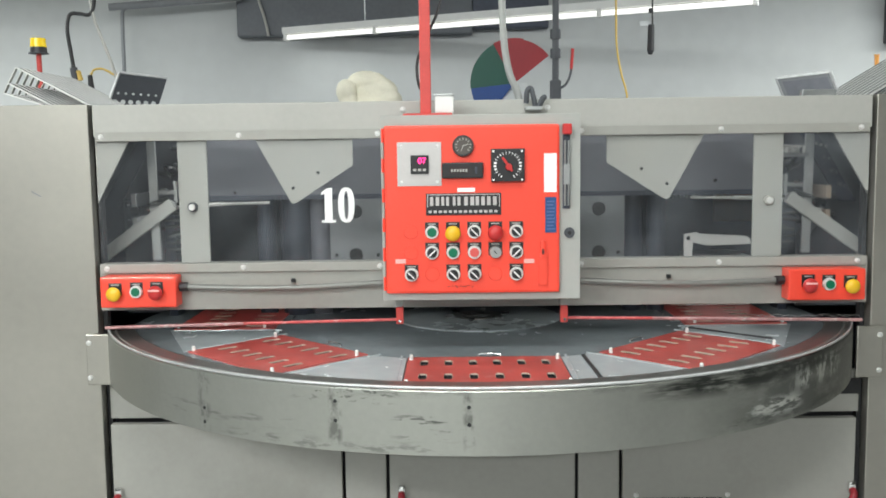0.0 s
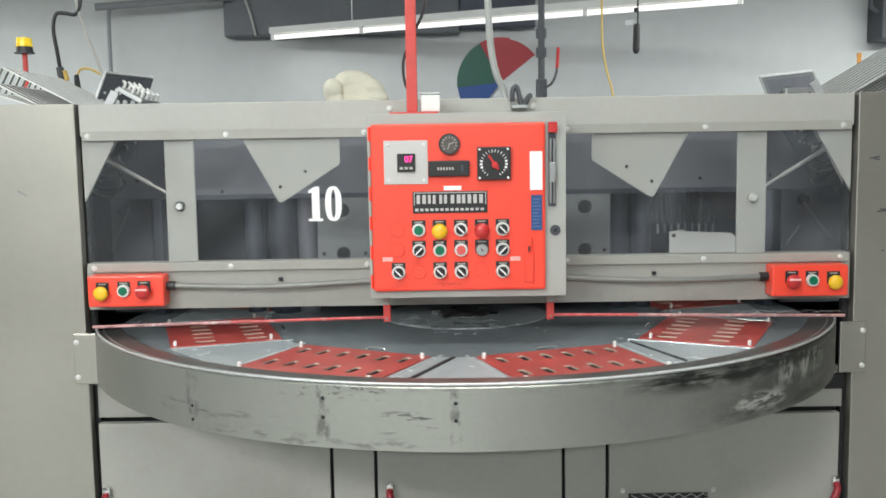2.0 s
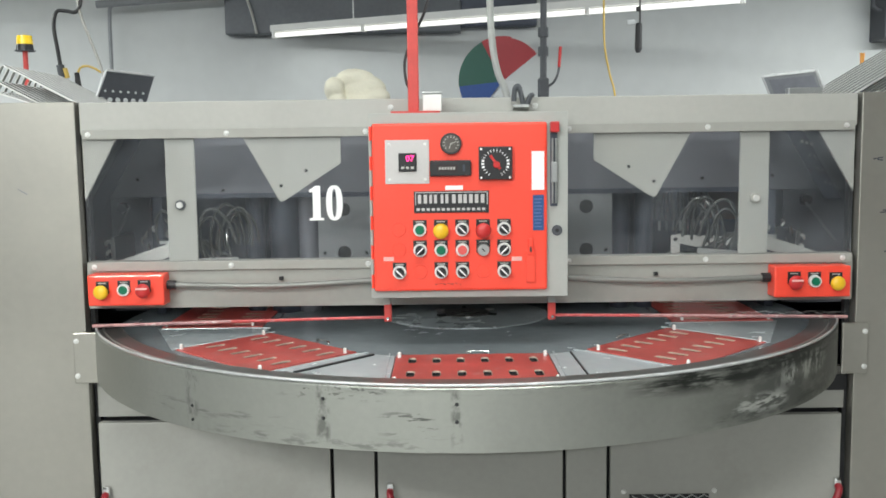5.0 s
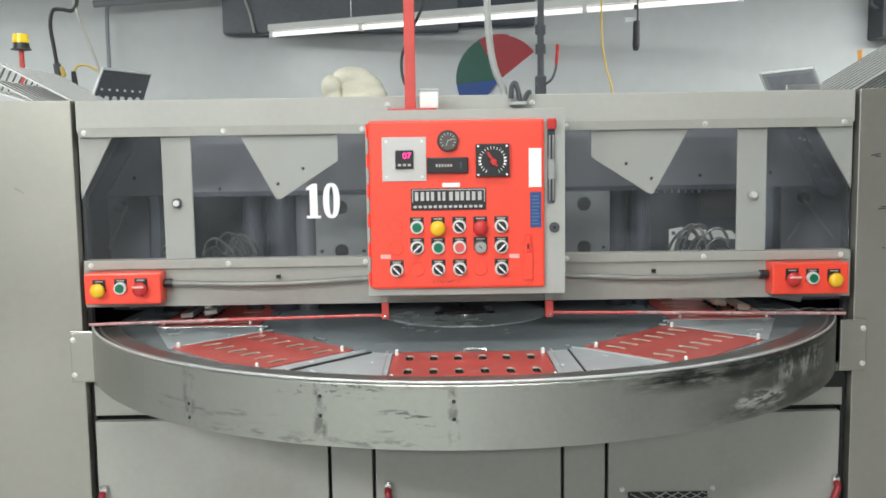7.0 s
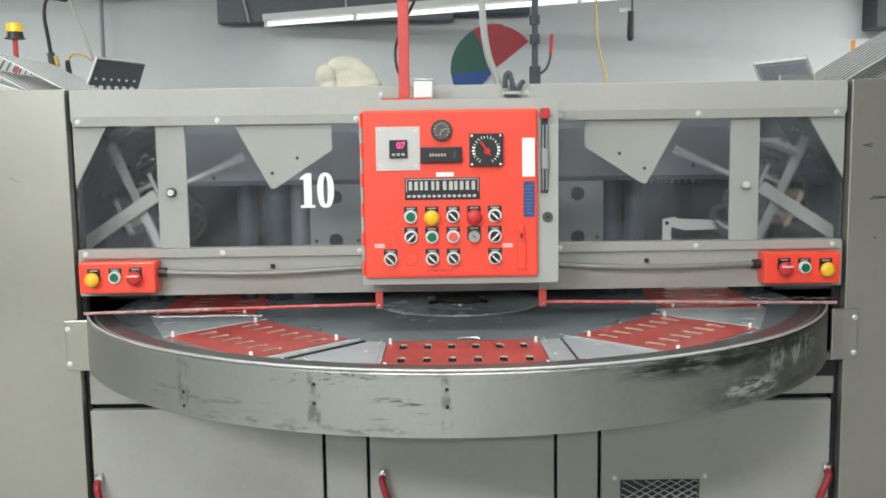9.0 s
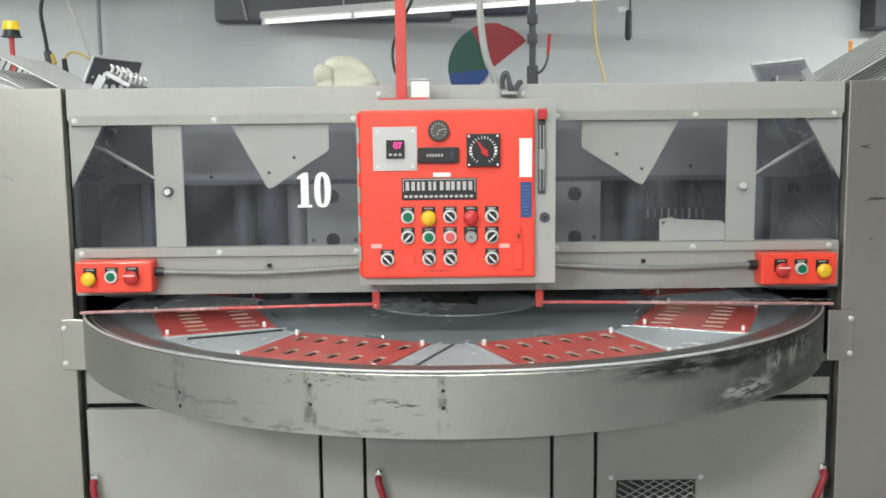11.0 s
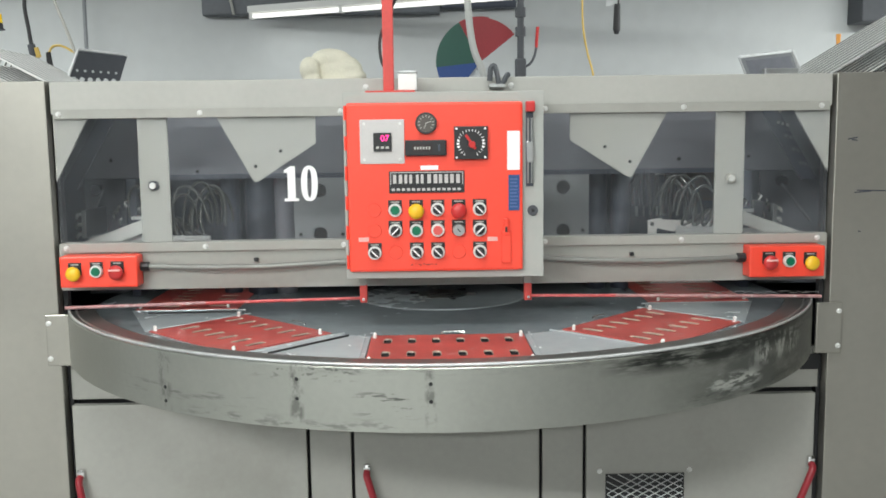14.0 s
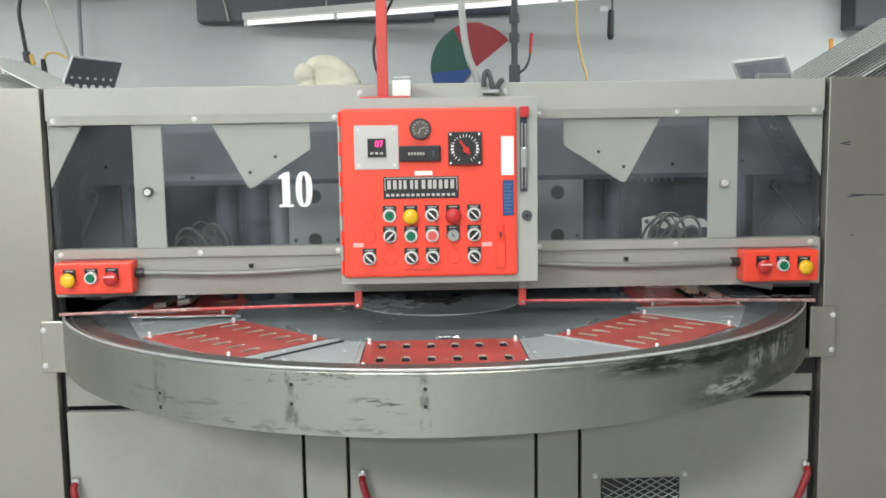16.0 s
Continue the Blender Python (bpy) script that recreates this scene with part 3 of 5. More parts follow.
def guard():
    """The bowed sheet guard round the table's front."""
    g = thing("table_guard", (0, -0.2, 0.86), "bowed grey sheet metal guard with scuffs and chipped paint", "guard")
    cx, cy, R = -0.007, 0.424, 1.152
    prof = [(0.0, 0.862), (0.0, 0.95), (0.0, 1.000), (-0.003, 1.003), (-0.008, 1.003), (-0.008, 0.862)]
    flange = [(-0.008, 1.0035), (-0.074, 1.0045), (-0.077, 1.002), (-0.077, 0.992), (-0.074, 0.992), (-0.074, 0.999), (-0.008, 0.998)]
    half, right = math.asin(1.066 / R), math.asin(1.081 / R)
    n = 128

    def bowed(outline):
        bm, rows = B(), []
        for i in range(n + 1):
            a = -half + (half + right) * i / n
            rows.append([bm.verts.new((cx + (R + r) * math.sin(a), cy - (R + r) * math.cos(a), z)) for r, z in outline])
        for p, q in zip(rows, rows[1:]):
            for k in range(len(outline)):
                j = (k + 1) % len(outline)
                bm.faces.new((p[k], p[j], q[j], q[k]))
        bm.faces.new(rows[0])
        bm.faces.new(rows[-1])
        return bm

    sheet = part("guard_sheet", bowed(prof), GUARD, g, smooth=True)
    part("inner_flange", bowed(flange), FLANGE, g, "dark worn flat flange", smooth=True)
    # bead added to draw the second highlight line
    part("bead", bowed([(-0.020, 1.0045), (-0.022, 1.0065), (-0.025, 1.0065), (-0.027, 1.0045)]), STEEL, g)
    sheet.location = -g.location
    sheet.data.transform(Matrix.Translation(g.location))
    bm = B()
    prev = None
    for i in range(n + 1):
        a = -half + (half + right) * i / n
        ring = []
        for k in range(10):
            t = 6.28319 * k / 10
            r = R - 0.004 + 0.0034 * math.cos(t)
            ring.append(bm.verts.new((cx + r * math.sin(a), cy - r * math.cos(a), 1.0080 + 0.0034 * math.sin(t))))
        if prev:
            for k in range(10):
                bm.faces.new((prev[k], prev[(k + 1) % 10], ring[(k + 1) % 10], ring[k]))
        prev = ring
    part("rolled_edge", bm, BRIGHT, g, "rolled edge with its highlight in the colour", smooth=True)
    for x, zs in ((-0.660, (0.885, 0.918)), (-0.335, (0.929, 0.972)), (-0.047, (0.930, 0.968))):
        a = math.asin((x - cx) / R)
        for z in zs:
            p = Vector((cx + (R + 0.001) * math.sin(a), cy - (R + 0.001) * math.cos(a), z))
            q = p + Vector((math.sin(a), -math.cos(a), 0)) * 0.002
            part("rivet", rod(B(), p, q, 0.0045, 0.003, 10), BLACK, g)
    for s in (-1, 1):
        a, b = (1.070, 1.146) if s > 0 else (-1.137, -1.062)
        br = part("guard_bracket", box(B(), a, b, -0.016, -0.005, 0.847, 0.996, 0.004), PANEL, g)
        for z in (0.971, 0.869):
            bolt(br, 1.135 if s > 0 else -1.127, -0.016, z)


# ---- buttons and switches ----
def legend(parent, x, y, z, w=0.036):
    p = part("legend_plate", box(B(), x - w / 2, x + w / 2, y - 0.002, y, z - 0.008, z + 0.026, 0.0008), BLACK, parent, "black legend plate")
    part("legend_print", box(B(), x - w * 0.3, x + w * 0.3, y - 0.0026, y - 0.0021, z + 0.0195, z + 0.0225), GREY_LIT, p)
    return p


def ringed(parent, x, y, z, material, name, label):
    legend(parent, x, y, z)
    b = part(name, rod(B(), (x, y - 0.002, z), (x, y - 0.012, z), 0.0178, 0.0165, 26), RING, parent, label, smooth=True)
    part("cap", rod(B(), (x, y - 0.0125, z), (x, y - 0.016, z), 0.0125, 0.0115, 24), material, b)


def mushroom(parent, x, y, z, material, label):
    legend(parent, x, y, z)
    bm = rod(B(), (x, y - 0.002, z), (x, y - 0.014, z), 0.013, seg=20)
    b = part("mushroom_button", bm, STEEL, parent, label)
    bm = B()
    bmesh.ops.create_uvsphere(bm, u_segments=24, v_segments=12, radius=0.0205, matrix=Matrix.Translation((x, y - 0.018, z - 0.003)) @ Matrix.Diagonal((1, 0.55, 1, 1)))
    part("cap", bm, material, b, smooth=True)


def selector(parent, x, y, z, turn):
    legend(parent, x, y, z)
    b = part("selector_switch", rod(B(), (x, y - 0.002, z), (x, y - 0.010, z), 0.0182, 0.0170, 26), RING, parent, "black selector switch in a chrome ring", smooth=True)
    bm = rod(B(), (x, y - 0.0102, z), (x, y - 0.014, z), 0.0130, 0.0125, 24)
    m = Matrix.Translation((x, y - 0.018, z)) @ Matrix.Rotation(radians(turn), 4, "Y")
    bmesh.ops.create_cube(bm, size=1, matrix=m @ Matrix.Diagonal((0.0105, 0.011, 0.026, 1)))
    k = part("knob", bm, BLACK, b)
    bm = B()
    bmesh.ops.create_cube(bm, size=1, matrix=m @ Matrix.Translation((0, -0.0062, 0.0)) @ Matrix.Diagonal((0.0038, 0.001, 0.024, 1)))
    part("pointer", bm, DECAL, b)


def key_switch(parent, x, y, z):
    legend(parent, x, y, z)
    b = part("key_switch", rod(B(), (x, y - 0.002, z), (x, y - 0.014, z), 0.0168, 0.015, 26), STEEL, parent, "steel key switch", smooth=True)
    bm = B()
    bmesh.ops.create_cube(bm, size=1, matrix=Matrix.Translation((x, y - 0.0145, z)) @ Matrix.Rotation(radians(-40), 4, "Y") @ Matrix.Diagonal((0.0028, 0.001, 0.011, 1)))
    part("key_slot", bm, BLACK, b)


def hole_plug(parent, x, y, z):
    bm = rod(B(), (x, y, z), (x, y - 0.002, z), 0.0185, 0.0175, 28)
    part("hole_plug", bm, RED, parent, "red painted blank plug", smooth=True)


def control_cabinet():
    c = thing("control_cabinet", (0, -0.1, 1.108), "grey electrical cabinet with an orange-red button panel door", "control panel")
    box_y = -0.185
    part("body", box(B(), -0.264, 0.259, box_y, -0.012, 1.112, 1.600, 0.004), ENCL, c)
    f = -0.2055
    part("rim", box(B(), -0.264, 0.259, box_y - 0.004, box_y - 0.0005, 1.112, 1.600, 0.0015), ENCL, c)
    door = part("door", box(B(), -0.2545, 0.203, f, box_y - 0.0045, 1.132, 1.573, 0.007), RED, c, "orange-red painted steel door")
    for k in range(11):
        part("hinge_knuckle", rod(B(), (-0.2585, f + 0.010, 1.140 + 0.039 * k), (-0.2585, f + 0.010, 1.176 + 0.039 * k), 0.0036, seg=10), ENCL if k % 2 else RED, c)
    # bare plate with a small timer display
    p = part("timer_plate", box(B(), -0.220, -0.105, f - 0.003, f, 1.416, 1.530, 0.0008), PLATE, door, "bare aluminium plate")
    for x in (-0.209, -0.116):
        for z in (1.427, 1.519):
            bolt(p, x, f - 0.003, z).scale = (0.5, 0.5, 0.5)
    t = part("timer", box(B(), -0.185, -0.138, f - 0.010, f - 0.003, 1.448, 1.496, 0.002), BLACK, door, "small black digital timer")
    cu = bpy.data.curves.new("digits", "FONT")
    cu.body, cu.size, cu.align_x, cu.align_y = "07", 0.022, "CENTER", "CENTER"
    ob = bpy.data.objects.new("digits", cu)
    me = bpy.data.meshes.new_from_object(ob)
    me.materials.append(GLOW)
    bpy.data.objects.remove(ob)
    d = new("digits", me)
    d.parent, d.rotation_euler = door, (radians(90), 0, 0)
    d.location = Vector((-0.155, f - 0.0106, 1.481)) - origin(door)
    for i in range(3):
        part("timer_key", box(B(), -0.178 + i * 0.0125, -0.170 + i * 0.0125, f - 0.0115, f - 0.010, 1.455, 1.461), GREY_LIT, door)
    # small round gauge
    g = part("pressure_gauge", rod(B(), (-0.048, f, 1.519), (-0.048, f - 0.012, 1.519), 0.028, 0.027, 32), RUBBER, door, "small black round gauge", smooth=True)
    part("gauge_face", rod(B(), (-0.048, f - 0.0122, 1.519), (-0.048, f - 0.013, 1.519), 0.0235, seg=28), mat("gauge_dark_face", (0.10, 0.09, 0.08), 0.3), g)
    bm = B()
    for k in range(11):
        a = radians(-130 + 26 * k)
        bmesh.ops.create_cube(bm, size=1, matrix=Matrix.Translation((-0.048, f - 0.0134, 1.519)) @ Matrix.Rotation(a, 4, "Y") @ Matrix.Translation((0, 0, 0.018)) @ Matrix.Diagonal((0.0022, 0.0006, 0.005, 1)))
    for a in (200, 70):
        bmesh.ops.create_cube(bm, size=1, matrix=Matrix.Translation((-0.048, f - 0.0136, 1.519)) @ Matrix.Rotation(radians(a), 4, "Y") @ Matrix.Translation((0, 0, 0.006)) @ Matrix.Diagonal((0.002, 0.0006, 0.016, 1)))
    part("gauge_marks", bm, GREY_LIT, g)
    # counter
    k = part("counter", box(B(), -0.1035, 0.004, f - 0.012, f, 1.435, 1.476, 0.003), BLACK, door, "black panel counter")
    part("counter_window", box(B(), -0.085, -0.032, f - 0.0135, f - 0.012, 1.446, 1.465), mat("counter_dark", (0.06, 0.05, 0.05), 0.2), k)
    for i in range(6):
        part("counter_digit", box(B(), -0.080 + 0.0075 * i, -0.0755 + 0.0075 * i, f - 0.0142, f - 0.0136, 1.452, 1.459), GREY_LIT, k)
    part("reset_key", box(B(), -0.018, -0.012, f - 0.0138, f - 0.012, 1.447, 1.464), DARK_IN, k)
    # square dial timer
    q = part("dial_timer", box(B(), 0.024, 0.111, f - 0.014, f, 1.425, 1.510, 0.002), BLACK, door, "square black dial timer with a red pointer")
    bm, red = B(), B()
    for i in range(22):
        a = radians(-150 + 300 * i / 21)
        w = 0.005 if i in range(3, 6) or i in range(16, 19) else 0.0016
        bmesh.ops.create_cube(bm, size=1, matrix=Matrix.Translation((0.067, f - 0.0145, 1.467)) @ Matrix.Rotation(a, 4, "Y") @ Matrix.Translation((0, 0, 0.033)) @ Matrix.Diagonal((w, 0.0006, 0.007, 1)))
    for sx in (-1, 1):
        for sz in (-1, 1):
            rod(bm, (0.067 + sx * 0.037, f - 0.0142, 1.467 + sz * 0.037), (0.067 + sx * 0.037, f - 0.0152, 1.467 + sz * 0.037), 0.003, seg=10)
    part("dial_marks", bm, DECAL, q)
    bmesh.ops.create_cone(red, cap_ends=True, segments=20, radius1=0.0095, radius2=0.008, depth=0.008, matrix=Matrix.Translation((0.070, f - 0.019, 1.463)) @ Matrix.Rotation(radians(90), 4, "X"))
    bmesh.ops.create_cube(red, size=1, matrix=Matrix.Translation((0.066, f - 0.018, 1.470)) @ Matrix.Rotation(radians(-35), 4, "Y") @ Matrix.Diagonal((0.0065, 0.005, 0.044, 1)))
    part("pointer", red, BUTTON_RED, q)
    # maker's plate as plain shapes, tags and labels
    n = part("maker_plate", box(B(), -0.1465, 0.050, f - 0.0025, f, 1.339, 1.396, 0.001), BLACK, door, "black plate with silver shapes")
    bm = B()
    for x0, x1, z0, z1 in ((-0.143, 0.0465, 1.3915, 1.3935), (-0.143, -0.141, 1.360, 1.3915), (0.0445, 0.0465, 1.360, 1.3915)):
        box(bm, x0, x1, f - 0.0036, f - 0.0026, z0, z1)
    for i, w in enumerate((0.024, 0.020, 0.020, 0.026, 0.024, 0.025)):
        x = -0.136 + i * 0.0298
        box(bm, x, x + w * 0.36, f - 0.0036, f - 0.0026, 1.364, 1.387)
        box(bm, x + w * 0.62, x + w, f - 0.0036, f - 0.0026, 1.364, 1.387)
    for i in range(14):
        x = -0.140 + i * 0.0132
        box(bm, x, x + 0.0085, f - 0.0036, f - 0.0026, 1.345, 1.3515)
    part("plate_relief", bm, PLATE, n)
    part("white_tag", box(B(), -0.064, -0.018, f - 0.0015, f, 1.399, 1.410), DECAL, door)
    part("white_label", box(B(), 0.162, 0.195, f - 0.0015, f, 1.396, 1.497), DECAL, door)
    bl = part("blue_label", box(B(), 0.165, 0.194, f - 0.0015, f, 1.290, 1.383), BLUE_TAG, door)
    for i in range(9):
        part("print_bar", box(B(), 0.169, 0.169 + (0.021, 0.017, 0.020)[i % 3], f - 0.0022, f - 0.0016, 1.298 + i * 0.009, 1.3015 + i * 0.009), BLUE_INK, bl)
    for x, z in ((-0.229, 1.213), (0.109, 1.210)):
        part("pink_tag", box(B(), x, x + 0.027, f - 0.0015, f, z, z + 0.011), PINK_TAG, door)
    bm = B()
    for i, w in enumerate((0.004, 0.002, 0.006, 0.003, 0.008, 0.004, 0.003)):
        bmesh.ops.create_cube(bm, size=1, matrix=Matrix.Translation((-0.090 + i * 0.0105, f - 0.0006, 1.150 + 0.002 * (i % 2))) @ Matrix.Rotation(radians(60 + 30 * (i % 3)), 4, "Y") @ Matrix.Diagonal((0.0016, 0.001, w * 1.3, 1)))
    part("pen_marks", bm, BLACK, door, "unreadable black pen marks")
    # red padlock hasp
    h = part("hasp", box(B(), 0.146, 0.171, f - 0.006, f, 1.152, 1.238, 0.002), RED, door, "red painted hasp")
    part("hasp", box(B(), 0.152, 0.165, f - 0.009, f - 0.0061, 1.225, 1.270, 0.003), RED, door)
    part("hasp_slot", box(B(), 0.156, 0.161, f - 0.0098, f - 0.0091, 1.234, 1.248), BLACK, door)
    # disconnect lever on the flange
    part("switch_track", box(B(), 0.212, 0.231, box_y - 0.010, box_y - 0.004, 1.352, 1.560, 0.002), DARK_IN, c)
    bm = B()
    rod(bm, (0.2175, box_y - 0.016, 1.36), (0.2175, box_y - 0.016, 1.53), 0.0028)
    rod(bm, (0.2265, box_y - 0.016, 1.36), (0.2265, box_y - 0.016, 1.53), 0.0028)
    box(bm, 0.2135, 0.2305, box_y - 0.022, box_y - 0.012, 1.415, 1.468, 0.002)
    part("disconnect_lever", bm, STEEL, c)
    part("disconnect_grip", box(B(), 0.210, 0.2335, box_y - 0.035, box_y - 0.009, 1.545, 1.573, 0.004), BUTTON_RED, c, "red disconnect handle")
    lk = part("lock", rod(B(), (0.230, box_y - 0.004, 1.288), (0.230, box_y - 0.008, 1.288), 0.014, seg=24), DUCT, c)
    part("lock_core", rod(B(), (0.230, box_y - 0.0082, 1.288), (0.230, box_y - 0.010, 1.288), 0.005, seg=12), BLACK, c)
    xs, zs = (-0.187, -0.132, -0.077, -0.021, 0.034, 0.089), (1.295, 1.241, 1.183)
    hole_plug(door, xs[0], f, zs[0])
    ringed(door, xs[1], f, zs[0], GREEN, "push_button", "green push button in a chrome ring")
    mushroom(door, xs[2], f, zs[0], YELLOW, "yellow mushroom button")
    selector(door, xs[3], f, zs[0], -45)
    mushroom(door, xs[4], f, zs[0], BUTTON_RED, "red mushroom button")
    selector(door, xs[5], f, zs[0], -45)
    hole_plug(door, xs[0], f, zs[1])
    selector(door, xs[1], f, zs[1], 45)
    ringed(door, xs[2], f, zs[1], GREEN, "push_button", "green push button in a chrome ring")
    ringed(door, xs[3], f, zs[1], PINK, "push_button", "pale red push button in a chrome ring")
    key_switch(door, xs[4], f, zs[1])
    selector(door, xs[5], f, zs[1], 45)
    selector(door, xs[0], f, zs[2], -45)
    hole_plug(door, xs[1], f, zs[2])
    selector(door, xs[2], f, zs[2], -45)
    selector(door, xs[3], f, zs[2], -45)
    hole_plug(door, xs[4], f, zs[2])
    selector(door, xs[5], f, zs[2], -45)
    # small steel feet under the cabinet that hold the safety bars
    for x in (-0.228, 0.225):
        part("bar_socket", box(B(), x - 0.010, x + 0.010, -0.115, -0.085, 1.082, 1.1115, 0.002), ENCL, c)


def button_box(s):
    x0, x1 = sorted((s * 0.856, s * 1.070))
    b = thing("button_box", ((x0 + x1) / 2, -0.03, 1.078), "small orange-red station box with three buttons on the beam", "button box", "button boxes")
    part("body", box(B(), x0, x1, -0.06, -0.001, 1.079, 1.167, 0.005), RED, b)
    y = -0.06
    mushroom(b, s * 1.027, y, 1.123, YELLOW, "yellow mushroom button")
    ringed(b, s * 0.967, y, 1.125, GREEN, "push_button", "green push button in a chrome ring")
    mushroom(b, s * 0.910, y, 1.126, BUTTON_RED, "red mushroom button")
    part("cover_tag", box(B(), s * 0.910 - 0.016, s * 0.910 + 0.016, y - 0.031, y - 0.0295, 1.128, 1.133), PINK_TAG, b)
    c = thing("conduit", (s * 0.56, -0.03, 1.11), "grey flexible conduit along the lower beam", "conduit", "conduits")
    zs = (1.132, 1.129, 1.127, 1.128, 1.132, 1.137)
    pts = [(s * (0.842 - 0.112 * i), -0.022 - 0.012 * math.sin(i * 0.6), z) for i, z in enumerate(zs)]
    part("hose", sweep(B(), pts + [(s * 0.262, -0.05, 1.138)], 0.0085, 10, 6), mat("conduit_grey", (0.25, 0.25, 0.235), 0.4, 0.3, 0.1, 30, 0.3, 300), c, smooth=True)
    part("fitting", rod(B(), (s * 0.8555, -0.024, 1.132), (s * 0.832, -0.024, 1.132), 0.013, seg=8), BLACK, c)
    part("clip", box(B(), s * 0.535 - 0.006, s * 0.535 + 0.006, -0.012, -0.0005, 1.139, 1.150, 0.002), BLACK, c)


def safety_bar(s):
    b = thing("safety_bar", (s * 0.64, -0.1, 1.02), "thin red trip bar with worn bare metal end", "safety bar", "safety bars")
    reach = 0.66 if s < 0 else 0.47
    part("post", box(B(), s * 0.226 - 0.010, s * 0.226 + 0.010, -0.112, -0.088, 1.034, 1.0815, 0.002), RED_DULL, b)
    part("bar", rod(B(), (s * 0.226, -0.10, 1.045), (s * reach, -0.10, 1.045 - 0.0161 * (reach - 0.226)), 0.0042, seg=10), mat("faded_red_bar", (0.55, 0.10, 0.10), 0.35, 0.1, 0.25, 40, dirt=(0.75, 0.6, 0.6), dirt_amount=0.8, dirt_scale=35), b)
    part("bar", rod(B(), (s * reach, -0.10, 1.045 - 0.0161 * (reach - 0.226)), (s * 1.045, -0.10, 1.030), 0.0046, seg=10), mat("chipped_red_bar", (0.50, 0.28, 0.28), 0.4, 0.3, 0.4, 30, dirt=(0.78, 0.77, 0.76), dirt_amount=1.0, dirt_scale=40), b)
    part("pin", rod(B(), (s * 0.226, -0.113, 1.045), (s * 0.226 - s * 0.0, -0.125, 1.045), 0.004), CHROME, b)


# ---- turntable with eight red fixture plates ----
CY, TZ = 0.36, 0.963


def turntable():
    t = thing("turntable", (0, CY, TZ), "indexing steel turntable with eight red fixture plates", "turntable")
    bm = B()
    ring_faces(bm, 0.0, 1.113, -0.006)
    bmesh.ops.translate(bm, verts=bm.verts, vec=(-0.007, 0.424, TZ))
    tagged(part("table_tray", bm, TABLE_DARK), "dark steel tray under the turntable", "tray")
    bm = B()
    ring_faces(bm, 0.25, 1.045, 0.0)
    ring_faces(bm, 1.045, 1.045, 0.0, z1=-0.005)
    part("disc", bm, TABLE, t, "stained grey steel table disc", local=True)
    # this ring's darkness paints the reflection of the machine front
    bm = B()
    ring_faces(bm, 0.27, 0.648, 0.0075)
    ring_faces(bm, 0.648, 0.648, 0.0075, z1=0.0)
    part("ring_plate", bm, TABLE_DARK, t, "table ring with a dark reflection painted in", local=True)
    bm = B()
    ring_faces(bm, 0.05, 0.262, 0.0100)
    ring_faces(bm, 0.262, 0.268, 0.0100, z1=0.0072)
    part("centre_plate", bm, TABLE_PALE, t, local=True)
    bm = B()
    ring_faces(bm, 0.900, 1.045, 0.0092)
    ring_faces(bm, 0.900, 0.900, 0.0095, z1=0.0)
    part("outer_ring", bm, TABLE_DARK, t, local=True)
    bm = B()
    rod(bm, (0, 0, 0.0), (0, 0, 0.014), 0.080, 0.078, 40)
    rod(bm, (0, 0, 0.014), (0, 0, 0.0175), 0.050, 0.047, 32)
    rod(bm, (0, 0, 0.0175), (0, 0, 0.0205), 0.022, 0.018, 20)
    h = part("hub", bm, FLANGE, t, "dark steel hub plate", local=True)
    for k in range(6):
        a = k * math.pi / 3 + 0.3
        bm = B()
        box(bm, 0.081, 0.108, -0.007, 0.007, 0.0104, 0.018, 0.002)
        c = part("clamp", bm, STEEL if k % 2 else BLACK, h, local=True)
        c.rotation_euler = (0, 0, a)
    # one station, then the same meshes at the other seven
    r0, r1, hw = 0.628, 0.935, 0.196
    cells = []
    us = [-0.153 + 0.0612 * i for i in range(6)]
    ue = [-hw] + [(us[i] + us[i + 1]) / 2 for i in range(5)] + [hw]
    for j, r in enumerate((0.695, 0.838)):
        va, vb = (r0, 0.757) if j == 0 else (0.757, r1)
        for i, u in enumerate(us):
            cells.append((ue[i], ue[i + 1], va, vb, u, r, 0.0112, 0.0300, 0.5))
    top = 0.012
    bm = holed(B(), -hw, hw, r0, r1, cells, 0.0055, lambda u, v, w: (u, -v, top + w))
    plate = part("fixture_plate", bm, RED_PLATE, t, "red plate with twelve slots", local=True)
    bm = B()
    seg = 16
    loops = []
    for z, g in ((top - 0.0004, -0.0003), (top - 0.0004, -0.0012), (top - 0.0042, -0.0014)):
        loops.append([bm.verts.new(((0.0114 + g) * math.copysign(abs(math.cos(6.28319 * (k + 0.5) / seg)) ** 0.5, math.cos(6.28319 * (k + 0.5) / seg)), (0.0302 + g) * math.copysign(abs(math.sin(6.28319 * (k + 0.5) / seg)) ** 0.5, math.sin(6.28319 * (k + 0.5) / seg)), z)) for k in range(seg)])
    for a, b in zip(loops, loops[1:]):
        for k in range(seg):
            bm.faces.new((a[k], a[(k + 1) % seg], b[(k + 1) % seg], b[k]))
    liner = part("slot_liner", bm, CREAM, plate, "cream slot liner", local=True)
    liner.location = (us[0], -0.695, 0)
    # black lower walls and floor stand in for shade inside the slots
    bm = B()
    low = []
